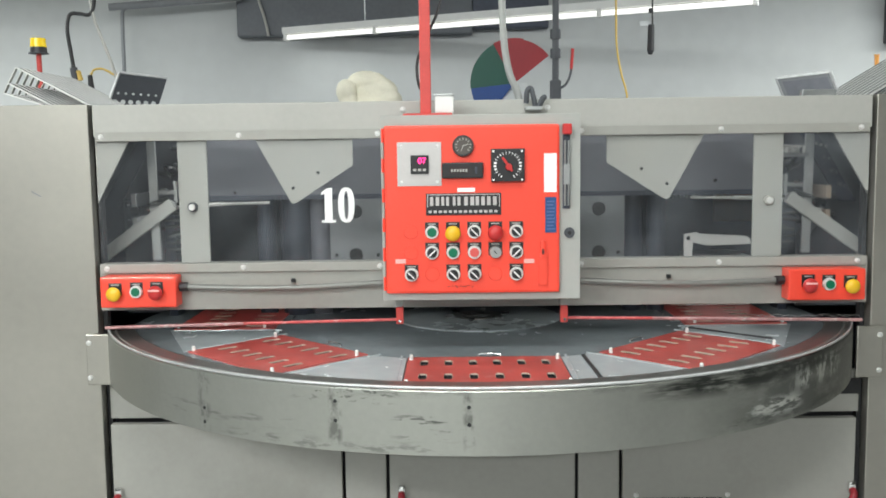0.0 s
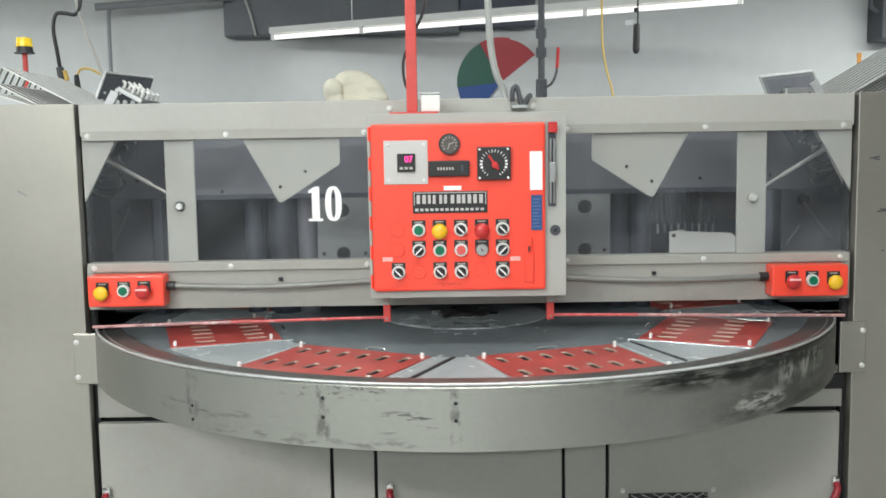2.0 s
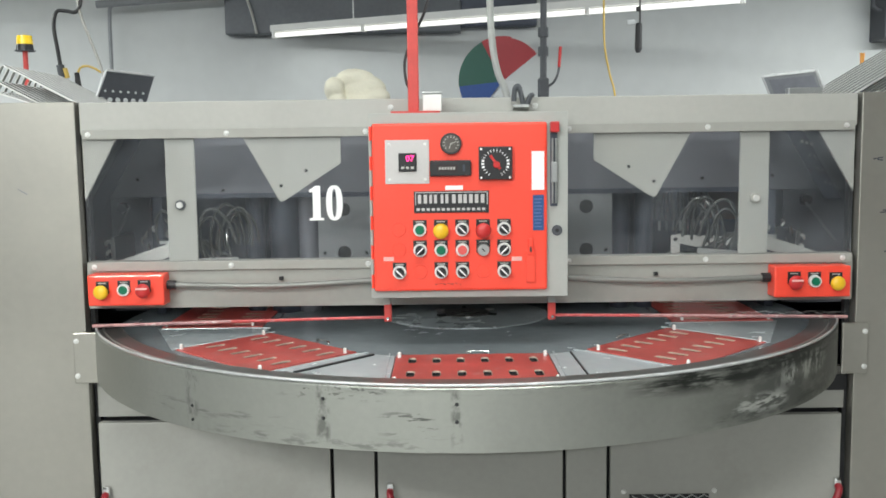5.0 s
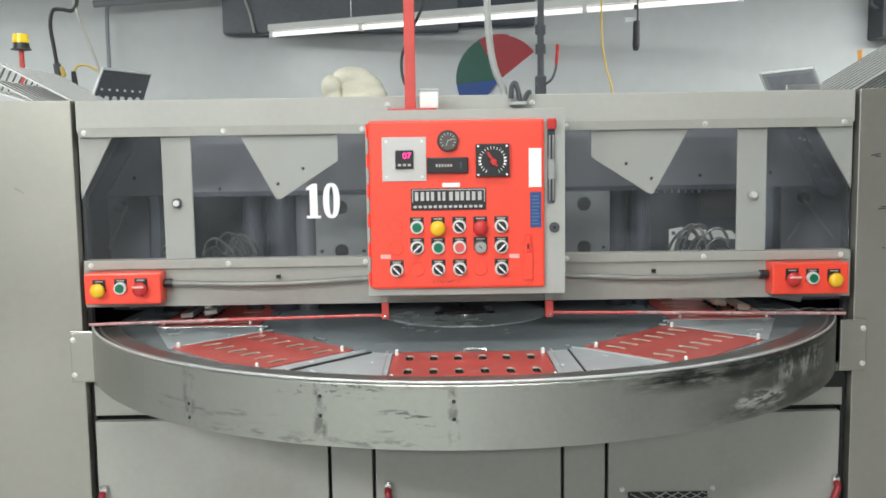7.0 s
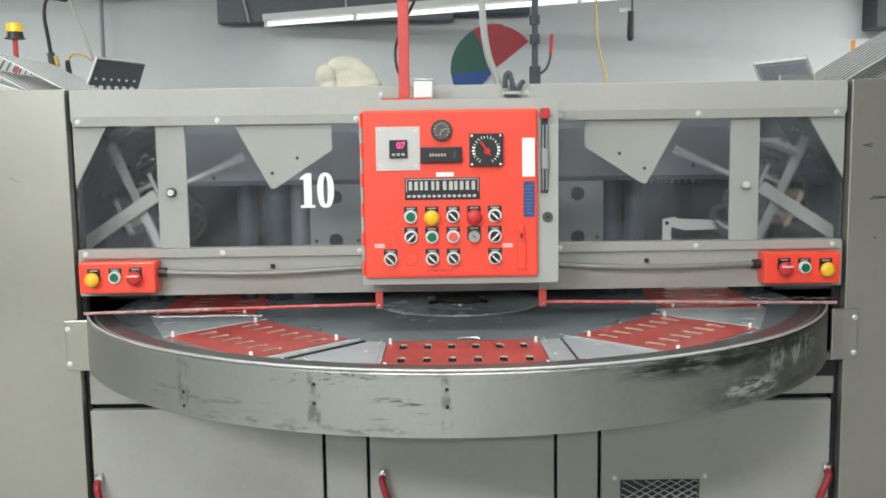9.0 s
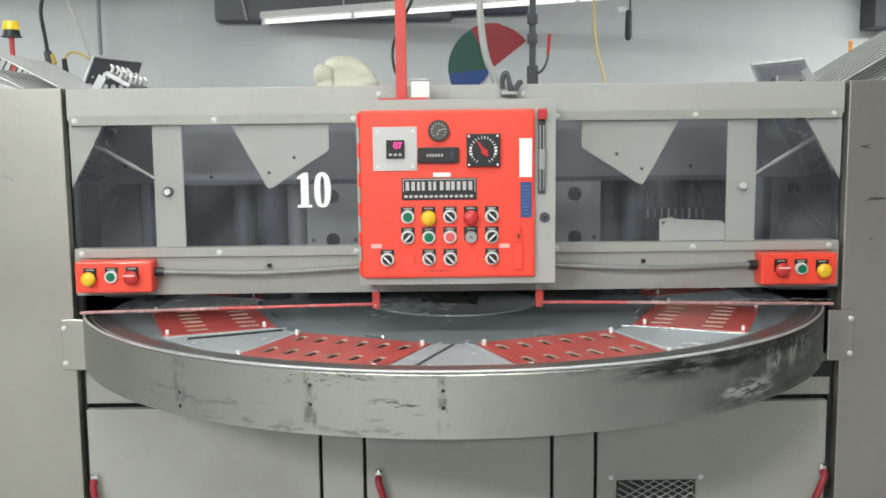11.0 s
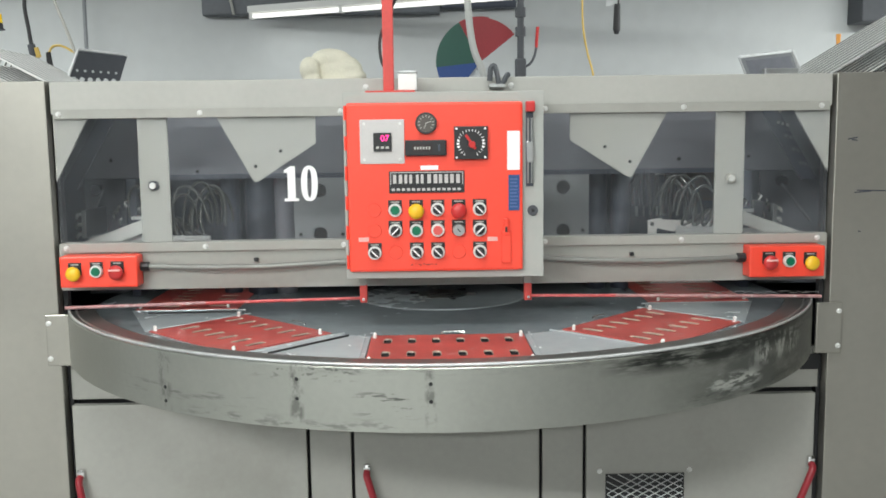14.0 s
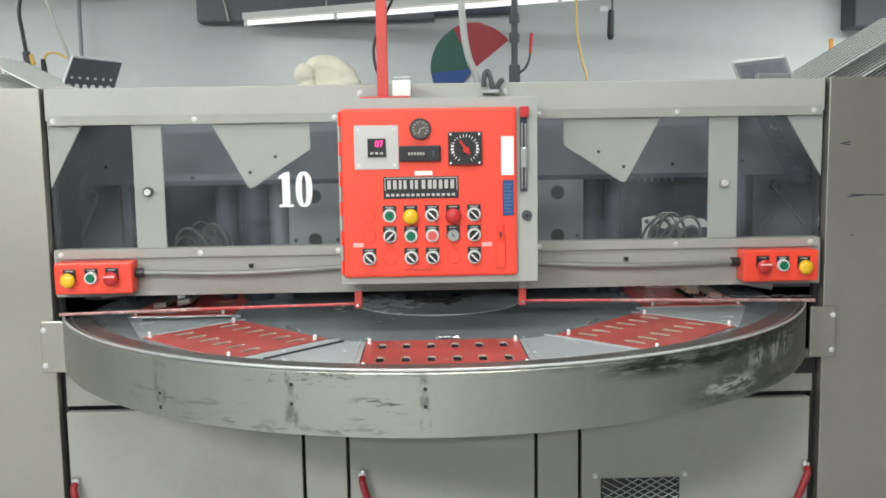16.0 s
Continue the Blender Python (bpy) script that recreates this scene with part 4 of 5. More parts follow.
    for z, g in ((top - 0.0043, -0.0014), (0.0030, -0.0014)):
        low.append([bm.verts.new(((0.0114 + g) * math.copysign(abs(math.cos(6.28319 * (k + 0.5) / seg)) ** 0.5, math.cos(6.28319 * (k + 0.5) / seg)), (0.0302 + g) * math.copysign(abs(math.sin(6.28319 * (k + 0.5) / seg)) ** 0.5, math.sin(6.28319 * (k + 0.5) / seg)), z)) for k in range(seg)])
    for k in range(seg):
        bm.faces.new((low[0][k], low[0][(k + 1) % seg], low[1][(k + 1) % seg], low[1][k]))
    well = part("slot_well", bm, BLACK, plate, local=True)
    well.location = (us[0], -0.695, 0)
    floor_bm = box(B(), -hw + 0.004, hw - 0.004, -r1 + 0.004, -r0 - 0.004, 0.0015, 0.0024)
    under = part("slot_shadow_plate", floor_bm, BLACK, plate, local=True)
    bm = rod(B(), (0, 0, 0.004), (0, 0, 0.022), 0.0050, 0.0046, 12)
    bmesh.ops.create_uvsphere(bm, u_segments=10, v_segments=6, radius=0.0050, matrix=Matrix.Translation((0, 0, 0.022)))
    pin = part("locating_pin", bm, WHITE, plate, "white locating pin", local=True, smooth=True)
    pin.location = (-hw + 0.009, -r0 - 0.030, 0)
    bm = box(B(), -0.003, 0.003, -0.93, -0.60, 0.0, 0.0112, 0.001)
    rail = part("side_rail", bm, TABLE_PALE, plate, "bare aluminium edge rail", local=True)
    rail.location = (hw + 0.018, 0, 0)
    bm = B()
    ca, sa = math.cos(math.pi / 4), math.sin(math.pi / 4)
    quad = [(hw + 0.004, -0.630), (hw + 0.004, -0.945)]
    for u, v in ((-hw - 0.004, -0.945), (-hw - 0.004, -0.630)):
        quad.append((u * ca - v * sa, u * sa + v * ca))
    lo, hi = [bm.verts.new((x, y, 0.0005)) for x, y in quad], [bm.verts.new((x, y, 0.0100)) for x, y in quad]
    bm.faces.new(hi)
    for i in range(4):
        j = (i + 1) % 4
        bm.faces.new((lo[i], lo[j], hi[j], hi[i]))
    part("wedge_panel", bm, TABLE_PALE, plate, "aluminium wedge panel, pale with painted sheen", local=True)
    handle_bm = sweep(B(), [(-0.012, -0.600, 0.004), (-0.010, -0.598, 0.012), (0.04, -0.598, 0.012), (0.042, -0.600, 0.004)], 0.0025, 6)
    clip = part("wire_clip", handle_bm, CHROME, plate, local=True)
    for i, u in enumerate(us):
        for j, r in enumerate((0.695, 0.838)):
            if i or j:
                share(liner, "slot_liner", plate, (u, -r, 0))
                share(well, "slot_well", plate, (u, -r, 0))
    share(rail, "side_rail", plate, (-hw - 0.018, 0, 0))
    share(pin, "locating_pin", plate, (hw - 0.009, -r0 - 0.030, 0))
    share(pin, "locating_pin", plate, (-hw + 0.009, -r1 + 0.012, 0))
    share(pin, "locating_pin", plate, (hw - 0.009, -r1 + 0.012, 0))
    kids = list(plate.children)
    bm = box(B(), -0.0045, 0.0045, -0.90, -0.64, 0.010, 0.015, 0.002)
    strip = part("rubber_strip", bm, RUBBER, plate, "black rubber strip", local=True)
    strip.location, strip.rotation_euler = (hw + 0.042, 0.02, 0), (0, 0, 0.03)
    for k in range(1, 8):
        p = share(plate, "fixture_plate", t, (0, 0, 0), k * math.pi / 4)
        tagged(p, "red plate with twelve slots")
        for c in kids:
            share(c, c.name.split(".")[0], p, c.location)
        if k == 1:
            share(strip, "rubber_strip", p, strip.location, 0.03).scale = (0.4, 1, 1)
    return t


# ---- swinging card pickers ----
def picker(s):
    """An arm on a pivot inside the side cabinet, with a rail of suction pads that turns at its end."""
    p = thing("card_picker", (-1.354 if s > 0 else 1.368, 0.25, 1.064), "swinging pick-and-place arm with suction pads and clear hoses", "machine arm", "card pickers")
    bm = box(B(), 0.0, 0.50, -0.008, 0.008, -0.020, 0.020, 0.003) if s > 0 else box(B(), -0.50, 0.0, -0.008, 0.008, -0.020, 0.020, 0.003)
    arm = part("arm", bm, LIGHT, p, "flat grey steel arm", local=True)
    part("arm_hub", rod(B(), (0, -0.03, 0), (0, 0.03, 0), 0.035, seg=24), STEEL, p, local=True)
    bm = box(B(), -0.070, -0.043, -0.006, 0.004, -0.17, 0.20, 0.002) if s > 0 else box(B(), 0.043, 0.070, -0.006, 0.004, -0.17, 0.20, 0.002)
    head = part("pad_head", bm, SHEET, p, "head of bars, suction pads and hoses", local=True)

    def hp(name, bm, material, smooth=False):
        if s < 0:
            bmesh.ops.scale(bm, vec=(-1, 1, 1), verts=bm.verts)
        return part(name, bm, material, head, local=True, smooth=smooth)

    bm = rod(B(), (0, -0.022, 0), (0, 0.022, 0), 0.017, seg=20)
    box(bm, -0.06, 0.012, 0.006, 0.014, -0.012, 0.012, 0.002)
    hp("pivot_block", bm, STEEL)
    bm = rod(B(), (0.01, 0.0, 0), (0.17, 0.0, 0), 0.0065, seg=12)
    rod(bm, (0.17, 0.0, 0), (0.305, 0.0, 0), 0.0045, seg=12)
    hp("push_rod", bm, RING)
    hp("lower_bracket", box(B(), -0.115, -0.06, 0.010, 0.018, -0.055, -0.030, 0.002), ALU)
    hp("bracket", box(B(), -0.060, 0.015, 0.012, 0.018, 0.035, 0.048, 0.001), ALU)
    hp("upright_tab", box(B(), 0.006, 0.016, 0.0, 0.0115, 0.0, 0.075, 0.001), ALU)
    for z0, z1 in ((-0.075, -0.035), (0.0, 0.040)):
        hp("pad_block", box(B(), -0.123, -0.107, -0.02, 0.17, z0, z1, 0.002), ALU if s > 0 else CREAM)
    up = -0.014 if s > 0 else -0.095
    hp("pad_rail", box(B(), -0.050, 0.035, -0.02, 0.17, 0.222 + up, 0.236 + up, 0.002), STEEL)
    hp("rail_stay", box(B(), -0.062, -0.050, 0.004, 0.012, 0.15 + up, 0.225 + up, 0.001), STEEL)
    for k in range(4):
        for dz in (-0.05, 0.01):
            bm = rod(B(), (-0.121, 0.05 * k, dz), (-0.133, 0.05 * k, dz), 0.004, seg=8)
            rod(bm, (-0.133, 0.05 * k, dz), (-0.141, 0.05 * k, dz), 0.006, 0.011, 12)
            hp("suction_cup", bm, RUBBER)
        for dx in (-0.040, -0.010, 0.022):
            bm = rod(B(), (dx, 0.05 * k, 0.236 + up), (dx, 0.05 * k, 0.252 + up), 0.005, seg=8)
            rod(bm, (dx, 0.05 * k, 0.252 + up), (dx - 0.012, 0.05 * k, 0.258 + up), 0.006, 0.003, 8)
            hp("air_fitting", bm, RING)
    for k, (x, y, z) in enumerate(((0.030, -0.010, 0.110), (0.010, 0.010, 0.128), (0.045, 0.020, 0.092), (-0.012, 0.030, 0.118), (0.024, 0.045, 0.060), (0.034, -0.012, 0.026), (-0.030, 0.0, 0.052))):
        bm = rod(B(), (x, y, z), (x + 0.014, y - 0.004, z + 0.004 * (k % 3)), 0.0055, seg=8)
        rod(bm, (x + 0.014, y - 0.004, z + 0.004 * (k % 3)), (x + 0.022, y - 0.004, z - 0.006), 0.0038, 0.003, 8)
        hp("elbow_fitting", bm, CHROME)
    # clear hoses in crossing, hanging loops
    rng, hoses = random.Random(11 if s > 0 else 12), []
    for k, (zc, rz, rise) in enumerate(((-0.085, 0.040, 0.085), (-0.105, 0.052, 0.115), (-0.130, 0.050, 0.122), (-0.152, 0.050, 0.112), (-0.172, 0.048, 0.095), (-0.118, 0.034, 0.075), (-0.142, 0.036, 0.088), (0.085, 0.042, 0.105), (0.098, 0.030, 0.082))):
        y = -0.018 + 0.019 * k
        tip, lean = rng.uniform(-0.35, 0.35), rng.uniform(-0.02, 0.02)
        pts = [(0.008, y * 0.4 + 0.02, zc * 0.35)]
        for q in range(9):
            a = -0.5 + q * 0.47
            u, w = rise * math.sin(a), (rz if zc < 0 else -rz) * math.cos(a)
            pts.append((u * math.cos(tip) - w * math.sin(tip) * 0.6, y + 0.005 * q + lean * math.sin(a), zc + w * math.cos(tip) + u * math.sin(tip) * 0.6))
        hoses.append(hp("hose", sweep(B(), pts, 0.0046, 8, 3), HOSE if k % 2 else HOSE_DARK, smooth=True))
    return p, arm, head, hoses


# ---- rear unloading unit seen through the window ----
def unloader():
    u = thing("unload_head", (0.805, 0.52, 1.142), "pale plate with holes and feet on the unloading unit", "machine head")
    bm = B()
    prism(bm, [(-0.10, -0.06), (-0.10, 0.075), (-0.055, 0.082), (-0.05, 0.076), (0.11, 0.068), (0.125, 0.055), (0.125, 0.040), (-0.02, 0.036), (-0.07, 0.048), (-0.074, -0.06)], -0.01, 0.0)
    part("bracket_plate", bm, WHITE, u, "off-white notched plate", local=True)
    for x, z in ((-0.086, 0.062), (-0.086, -0.01)):
        part("bolt_hole", rod(B(), (x, -0.010, z), (x, -0.012, z), 0.007, seg=12), BLACK, u, local=True)
    part("rail", box(B(), -0.07, 0.13, 0.0, 0.18, -0.02, 0.0, 0.003), STEEL, u, local=True)
    v = thing("hose_manifold", (0.735, 0.60, 1.235), "valve manifold with looping dark hoses and bright fittings", "manifold")
    part("block", box(B(), -0.055, 0.11, -0.015, 0.03, 0.035, 0.062, 0.004), DUCT, v, local=True)
    for x0, x1, r in ((-0.002, 0.030, 0.0095), (0.036, 0.075, 0.0055), (0.086, 0.105, 0.007)):
        part("bright_fitting", rod(B(), (x0, -0.064, 0.055), (x1, -0.064, 0.052), r, seg=12), CHROME, v, local=True)
    part("lower_rail", box(B(), -0.05, 0.17, -0.02, 0.0, -0.066, -0.058, 0.002), DUCT, v, local=True)
    rng = random.Random(7)
    for k in range(13):
        x = -0.115 + 0.02 * k
        e = rng.uniform(-0.02, 0.02)
        top = 0.03 + 0.030 * rng.random()
        pts = [(0.012 + 0.1 * e, -0.005, 0.045), (0.012 + 0.35 * (x - 0.012) + e, -0.04, 0.045 + top * 0.7), (0.012 + 0.75 * (x - 0.012) + e, -0.05, 0.035), (x, -0.045, -0.015), (x + 0.006, -0.03, -0.06)]
        part("hose", sweep(B(), pts, 0.0074, 8, 5), BLACK if k % 5 else HOSE, v, local=True, smooth=True)
        part("hose_end", rod(B(), (x + 0.006, -0.03, -0.06), (x + 0.006, -0.03, -0.050), 0.0068, seg=10), STEEL, v, local=True)
    for k in range(9):
        x = -0.055 + 0.024 * k
        part("stem", rod(B(), (x, -0.022, -0.066), (x, -0.022, -0.098), 0.004, seg=8), GREY_IN if k % 3 else ALU, v, local=True)
    c = thing("card_blank", (0.74, 0.535, 1.15), "white card blank held by the unloading unit", "card")
    bm = B()
    prism(bm, [(-0.075, -0.06), (-0.075, 0.072), (-0.045, 0.076), (0.010, 0.071), (0.060, 0.074), (0.130, 0.068), (0.138, 0.055), (0.138, -0.06)], -0.002, 0.0)
    part("sheet", bm, WHITE, c, local=True)
    return u, v, c


# ---- things on and above the machine ----
def digits_ten():
    """The machine's number: two bold condensed serif figures on the window."""
    d = thing("machine_number", (-0.403, -0.006, 1.31), "large white vinyl number ten on the window", "decal")
    y0, y1 = -0.0052, -0.0044
    bm = B()
    prism(bm, [(-0.438, 1.318), (-0.438, 1.388), (-0.447, 1.386), (-0.447, 1.393), (-0.430, 1.404), (-0.417, 1.404), (-0.417, 1.318)], y0, y1)
    box(bm, -0.447, -0.4085, y0, y1, 1.3105, 1.3178)
    part("figure_one", bm, DECAL, d, local=False)
    bm = B()
    n, c = 40, (-0.3795, 1.3575)
    o, i = [], []
    for k in range(n):
        a = 6.2831853 * k / n
        o.append((c[0] + 0.0225 * math.copysign(abs(math.cos(a)) ** 0.8, math.cos(a)), c[1] + 0.0475 * math.copysign(abs(math.sin(a)) ** 0.85, math.sin(a))))
        i.append((c[0] + 0.0058 * math.cos(a), c[1] + 0.038 * math.copysign(abs(math.sin(a)) ** 0.8, math.sin(a))))
    vo, vi = [bm.verts.new((x, y0, z)) for x, z in o], [bm.verts.new((x, y0, z)) for x, z in i]
    wo = [bm.verts.new((x, y1, z)) for x, z in o]
    for k in range(n):
        j = (k + 1) % n
        bm.faces.new((vo[k], vo[j], vi[j], vi[k]))
        bm.faces.new((vo[k], wo[k], wo[j], vo[j]))
    part("figure_zero", bm, DECAL, d)
    d.scale = (1.05, 1, 1.05)
    d.location.z -= 0.002


def magazine(s):
    """Slanting stack of sheet-metal card guides, with a tilted end plate."""
    m = thing("card_magazine", (s * 1.3, 0.35, TOP), "slanting aluminium card magazine with ribbed guides", "magazine", "card magazines")
    if s < 0:
        A, L, F, E = (1.334, 1.763), (1.374, 1.690), (1.25, 1.650), (1.125, 1.652)
    else:
        A, L, F, E = (1.49, 1.868), (1.53, 1.785), (1.33, 1.655), (1.125, 1.652)
    mid = (A[0] + 0.62 * (L[0] - A[0]), A[1] + 0.62 * (L[1] - A[1]))
    foot = (mid[0] - (A[0] - E[0]) * (mid[1] - 1.650) / (A[1] - E[1]), 1.650)
    rows = [("card_guide", A, E), ("middle_guide", mid, foot), ("lower_guide", L, F)]
    for k in range(10):
        y = 0.08 + 0.043 * k
        for name, (xa, za), (xb, zb) in rows:
            along = Vector((xb - xa, 0, zb - za)).normalized()
            up = Vector((-along.z, 0, along.x))
            up = up if up.z > 0 else -up
            # a thin strip with a folded front lip
            for y0, y1, h0, h1, label in ((y, y + 0.033, -0.0010, 0.0010, name), (y - 0.002, y, -0.0026, 0.0022, "guide_lip")):
                bm, corner = B(), []
                for q in ((xa, za), (xb, zb)):
                    for yy, hh in ((y0, h0), (y1, h0), (y1, h1), (y0, h1)):
                        corner.append(bm.verts.new((s * (q[0] + up.x * hh), yy, max(1.6485, q[1] + up.z * hh))))
                bm.faces.new(corner[:4])
                bm.faces.new(corner[4:][::-1])
                for i in range(4):
                    j = (i + 1) % 4
                    bm.faces.new((corner[i], corner[i + 4], corner[j + 4], corner[j]))
                # pale lips and dark webs paint the ribs' light and shade
                part(label, bm, RING if label == "guide_lip" else GUIDE_SHADE, m)
        bm = B()
        prism(bm, [(s * A[0], A[1]), (s * L[0], L[1]), (s * (L[0] + 0.003), L[1]), (s * (A[0] + 0.003), A[1])], y - 0.002, y + 0.012)
        part("end_flange", bm, LIGHT, m)
    part("guide_foot", box(B(), *sorted((s * 1.16, s * 1.5)), 0.06, 0.56, TOP - 0.02, TOP + 0.0005), GREY, m)
    p = thing("end_plate", (s * 1.08, 0.3, TOP), "tilted dark sheet end plate of the magazine" if s < 0 else "tilted folded aluminium end plate of the magazine", "plate")
    bm = B()
    if s < 0:
        v = [(-1.229, 0.45, 1.63), (-1.167, 0.45, 1.778), (-1.040, 0.55, 1.766), (-1.088, 0.55, 1.63)]
    else:
        v = [(1.205, 0.45, 1.63), (1.157, 0.45, 1.748), (1.00, 0.50, 1.734), (1.045, 0.50, 1.63)]
    va = [bm.verts.new(q) for q in v]
    nrm = (Vector(v[1]) - Vector(v[0])).cross(Vector(v[3]) - Vector(v[0])).normalized() * 0.004
    vb = [bm.verts.new(Vector(q) + nrm) for q in v]
    bm.faces.new(va)
    bm.faces.new(vb[::-1])
    for i in range(4):
        j = (i + 1) % 4
        bm.faces.new((va[i], vb[i], vb[j], va[j]))
    part("sheet", bm, DUCT if s < 0 else GREY_IN, p)
    bm = B()
    for a, b in ((0, 1), (1, 2)):
        rod(bm, v[a], v[b], 0.005 if s < 0 else 0.007, seg=6)
    part("bright_edge", bm, BRIGHT, p)
    if s < 0:
        for i in range(6):
            t = (i + 0.8) / 6.6
            for h, r in ((0.56, 0.005), (0.37, 0.010)):
                lo, hi = Vector(v[0]).lerp(Vector(v[3]), t), Vector(v[1]).lerp(Vector(v[2]), t)
                q = lo.lerp(hi, h)
                part("slot_hole", rod(B(), q - nrm * 0.6, q + nrm * 1.5, r * 0.8, seg=8), WALL, p)
    else:
        bm = B()
        inset = []
        for f, g in ((0.08, 0.1), (0.08, 0.88), (0.92, 0.88), (0.92, 0.1)):
            inset.append(Vector(v[0]).lerp(Vector(v[3]), f).lerp(Vector(v[1]).lerp(Vector(v[2]), f), g))
        fr, bk = [bm.verts.new(q + nrm * 1.5) for q in inset], [bm.verts.new(q + nrm * 0.9) for q in inset]
        bm.faces.new(fr)
        for i in range(4):
            bm.faces.new((fr[i], bk[i], bk[(i + 1) % 4], fr[(i + 1) % 4]))
        part("tray_floor", bm, SLATE, p, "dark tray floor")
        part("tray_rim", rod(B(), v[2], v[3], 0.005, seg=6), BRIGHT, p)
        part("inner_fold", box(B(), 1.05, 1.16, 0.40, 0.43, 1.63, 1.690, 0.004), STEEL, p)


def top_things():
    # warning beacon on a red post
    b = thing("warning_beacon", (-1.385, 0.35, TOP), "amber warning beacon on a red post", "beacon")
    part("post", rod(B(), (-1.385, 0.35, TOP), (-1.385, 0.35, 1.834), 0.008, seg=14), RED_DULL, b)
    part("base", rod(B(), (-1.385, 0.35, 1.834), (-1.385, 0.35, 1.851), 0.0265, 0.0245, 24), BLACK, b)
    part("base_plate", rod(B(), (-1.385, 0.35, 1.8305), (-1.385, 0.35, 1.8335), 0.031, seg=24), DUCT, b)
    bm = rod(B(), (-1.385, 0.35, 1.852), (-1.385, 0.35, 1.879), 0.0250, 0.0225, 24)
    part("lens", bm, AMBER, b, smooth=True)
    o = thing("indicator_lamp", (1.385, 0.64, TOP), "small orange indicator lamp", "lamp")
    part("post", rod(B(), (1.392, 0.64, TOP), (1.392, 0.64, 1.782), 0.0055), STEEL, o)
    part("lens", rod(B(), (1.392, 0.64, 1.782), (1.392, 0.64, 1.820), 0.0065, 0.0085, 14), ORANGE, o)
    # folded cloth on the deck
    bm = B()
    # a bulging body that slopes to a flat tail, the roll over it and the tucked end beside it
    lumps = [(-0.345, 0.555, 1.700, 0.080, 0.062, 0.066), (-0.362, 0.548, 1.740, 0.070, 0.050, 0.040), (-0.320, 0.550, 1.708, 0.062, 0.052, 0.050),
             (-0.296, 0.545, 1.682, 0.052, 0.054, 0.034), (-0.429, 0.500, 1.708, 0.033, 0.046, 0.043), (-0.420, 0.495, 1.670, 0.030, 0.044, 0.032), (-0.340, 0.545, 1.662, 0.090, 0.070, 0.036)]
    for x, y, z, a, b, c in lumps:
        bmesh.ops.create_icosphere(bm, subdivisions=4, radius=1, matrix=Matrix.Translation((x, y, z)) @ Matrix.Diagonal((a, b, c, 1)))
    for v in bm.verts:
        q = noise.noise(v.co * 14) * 0.004 + (0.5 - abs(noise.noise(Vector((v.co.x * 12, v.co.y * 14, v.co.z * 30))))) * 0.005
        v.co += Vector((q * 0.4, -q * 0.7, q * 0.5))
        v.co.z = max(v.co.z, TOP - 0.0115)
    r = part("folded_cloth", bm, CLOTH)
    for f in r.data.polygons:
        f.use_smooth = True
    melt = r.modifiers.new("melt", "REMESH")
    melt.mode, melt.voxel_size, melt.use_smooth_shade = "VOXEL", 0.003, True
    ease = r.modifiers.new("ease", "SMOOTH")
    ease.factor, ease.iterations = 0.5, 14
    tagged(r, "crumpled cream cloth glove lying on the machine top", "cloth")
    # red square post with its foot, cable and white box
    p = thing("red_post", (-0.145, -0.1, 1.60), "red painted square steel post on a foot plate", "post")
    part("tube", box(B(), -0.161, -0.132, -0.115, -0.086, 1.6075, 3.49, 0.003), RED_DULL, p)
    part("foot_plate", box(B(), -0.207, -0.076, -0.14, -0.03, 1.6005, 1.607, 0.001), RED_DULL, p)
    c = thing("cable", (-0.15, -0.06, 1.61), "thin black cable beside the red post", "cable")
    part("cord", sweep(B(), [(-0.085, -0.07, 2.2), (-0.10, -0.07, 1.95), (-0.112, -0.075, 1.88), (-0.14, -0.075, 1.82), (-0.168, -0.075, 1.75), (-0.166, -0.075, 1.69), (-0.150, -0.075, 1.655), (-0.145, -0.07, 1.608)], 0.0042, 8, 5), RUBBER, c, smooth=True)
    w = thing("junction_box", (-0.096, -0.09, 1.607), "small off-white plastic junction box", "box")
    part("body", box(B(), -0.121, -0.071, -0.125, -0.080, 1.6075, 1.652, 0.003), WHITE, w)
    part("lid", box(B(), -0.122, -0.070, -0.126, -0.079, 1.6525, 1.659, 0.002), STEEL, w)
    # hook and bolts on the top beam
    h = thing("lifting_hook", (0.157, -0.03, 1.60), "bent black steel hook on the beam", "hook")
    part("hook", sweep(B(), [(0.130, -0.03, 1.635), (0.133, -0.03, 1.668), (0.143, -0.03, 1.676), (0.150, -0.03, 1.655), (0.156, -0.03, 1.628), (0.166, -0.03, 1.628), (0.176, -0.03, 1.648), (0.183, -0.025, 1.652)], 0.0075, 8, 5), DUCT, h, smooth=True)
    part("foot", box(B(), 0.128, 0.172, -0.045, -0.001, 1.617, 1.626, 0.001), STEEL, h)
    for x in (-0.214, 0.192):
        o = tagged(new("bolt_head", BOLT), "round bolt head on the top beam", "bolt", "beam bolts")
        o.location, o.scale = (x, 0.0, 1.624), (1.1, 1, 1.1)
    # grey conduit, pipe with a valve
    c = thing("flexible_conduit", (0.12, 0.6, TOP), "pale grey flexible conduit dropping to the machine", "conduit")
    part("hose", sweep(B(), [(0.085, 0.6, 3.49), (0.092, 0.6, 2.4), (0.098, 0.6, 2.02), (0.103, 0.6, 1.90), (0.112, 0.6, 1.82), (0.126, 0.6, 1.76), (0.148, 0.6, 1.71), (0.165, 0.6, TOP - 0.012)], 0.0125, 10, 5), mat("conduit_pale", (0.5, 0.51, 0.49), 0.4, 0.2, 0.08, 30, 0.3, 300), c, smooth=True)
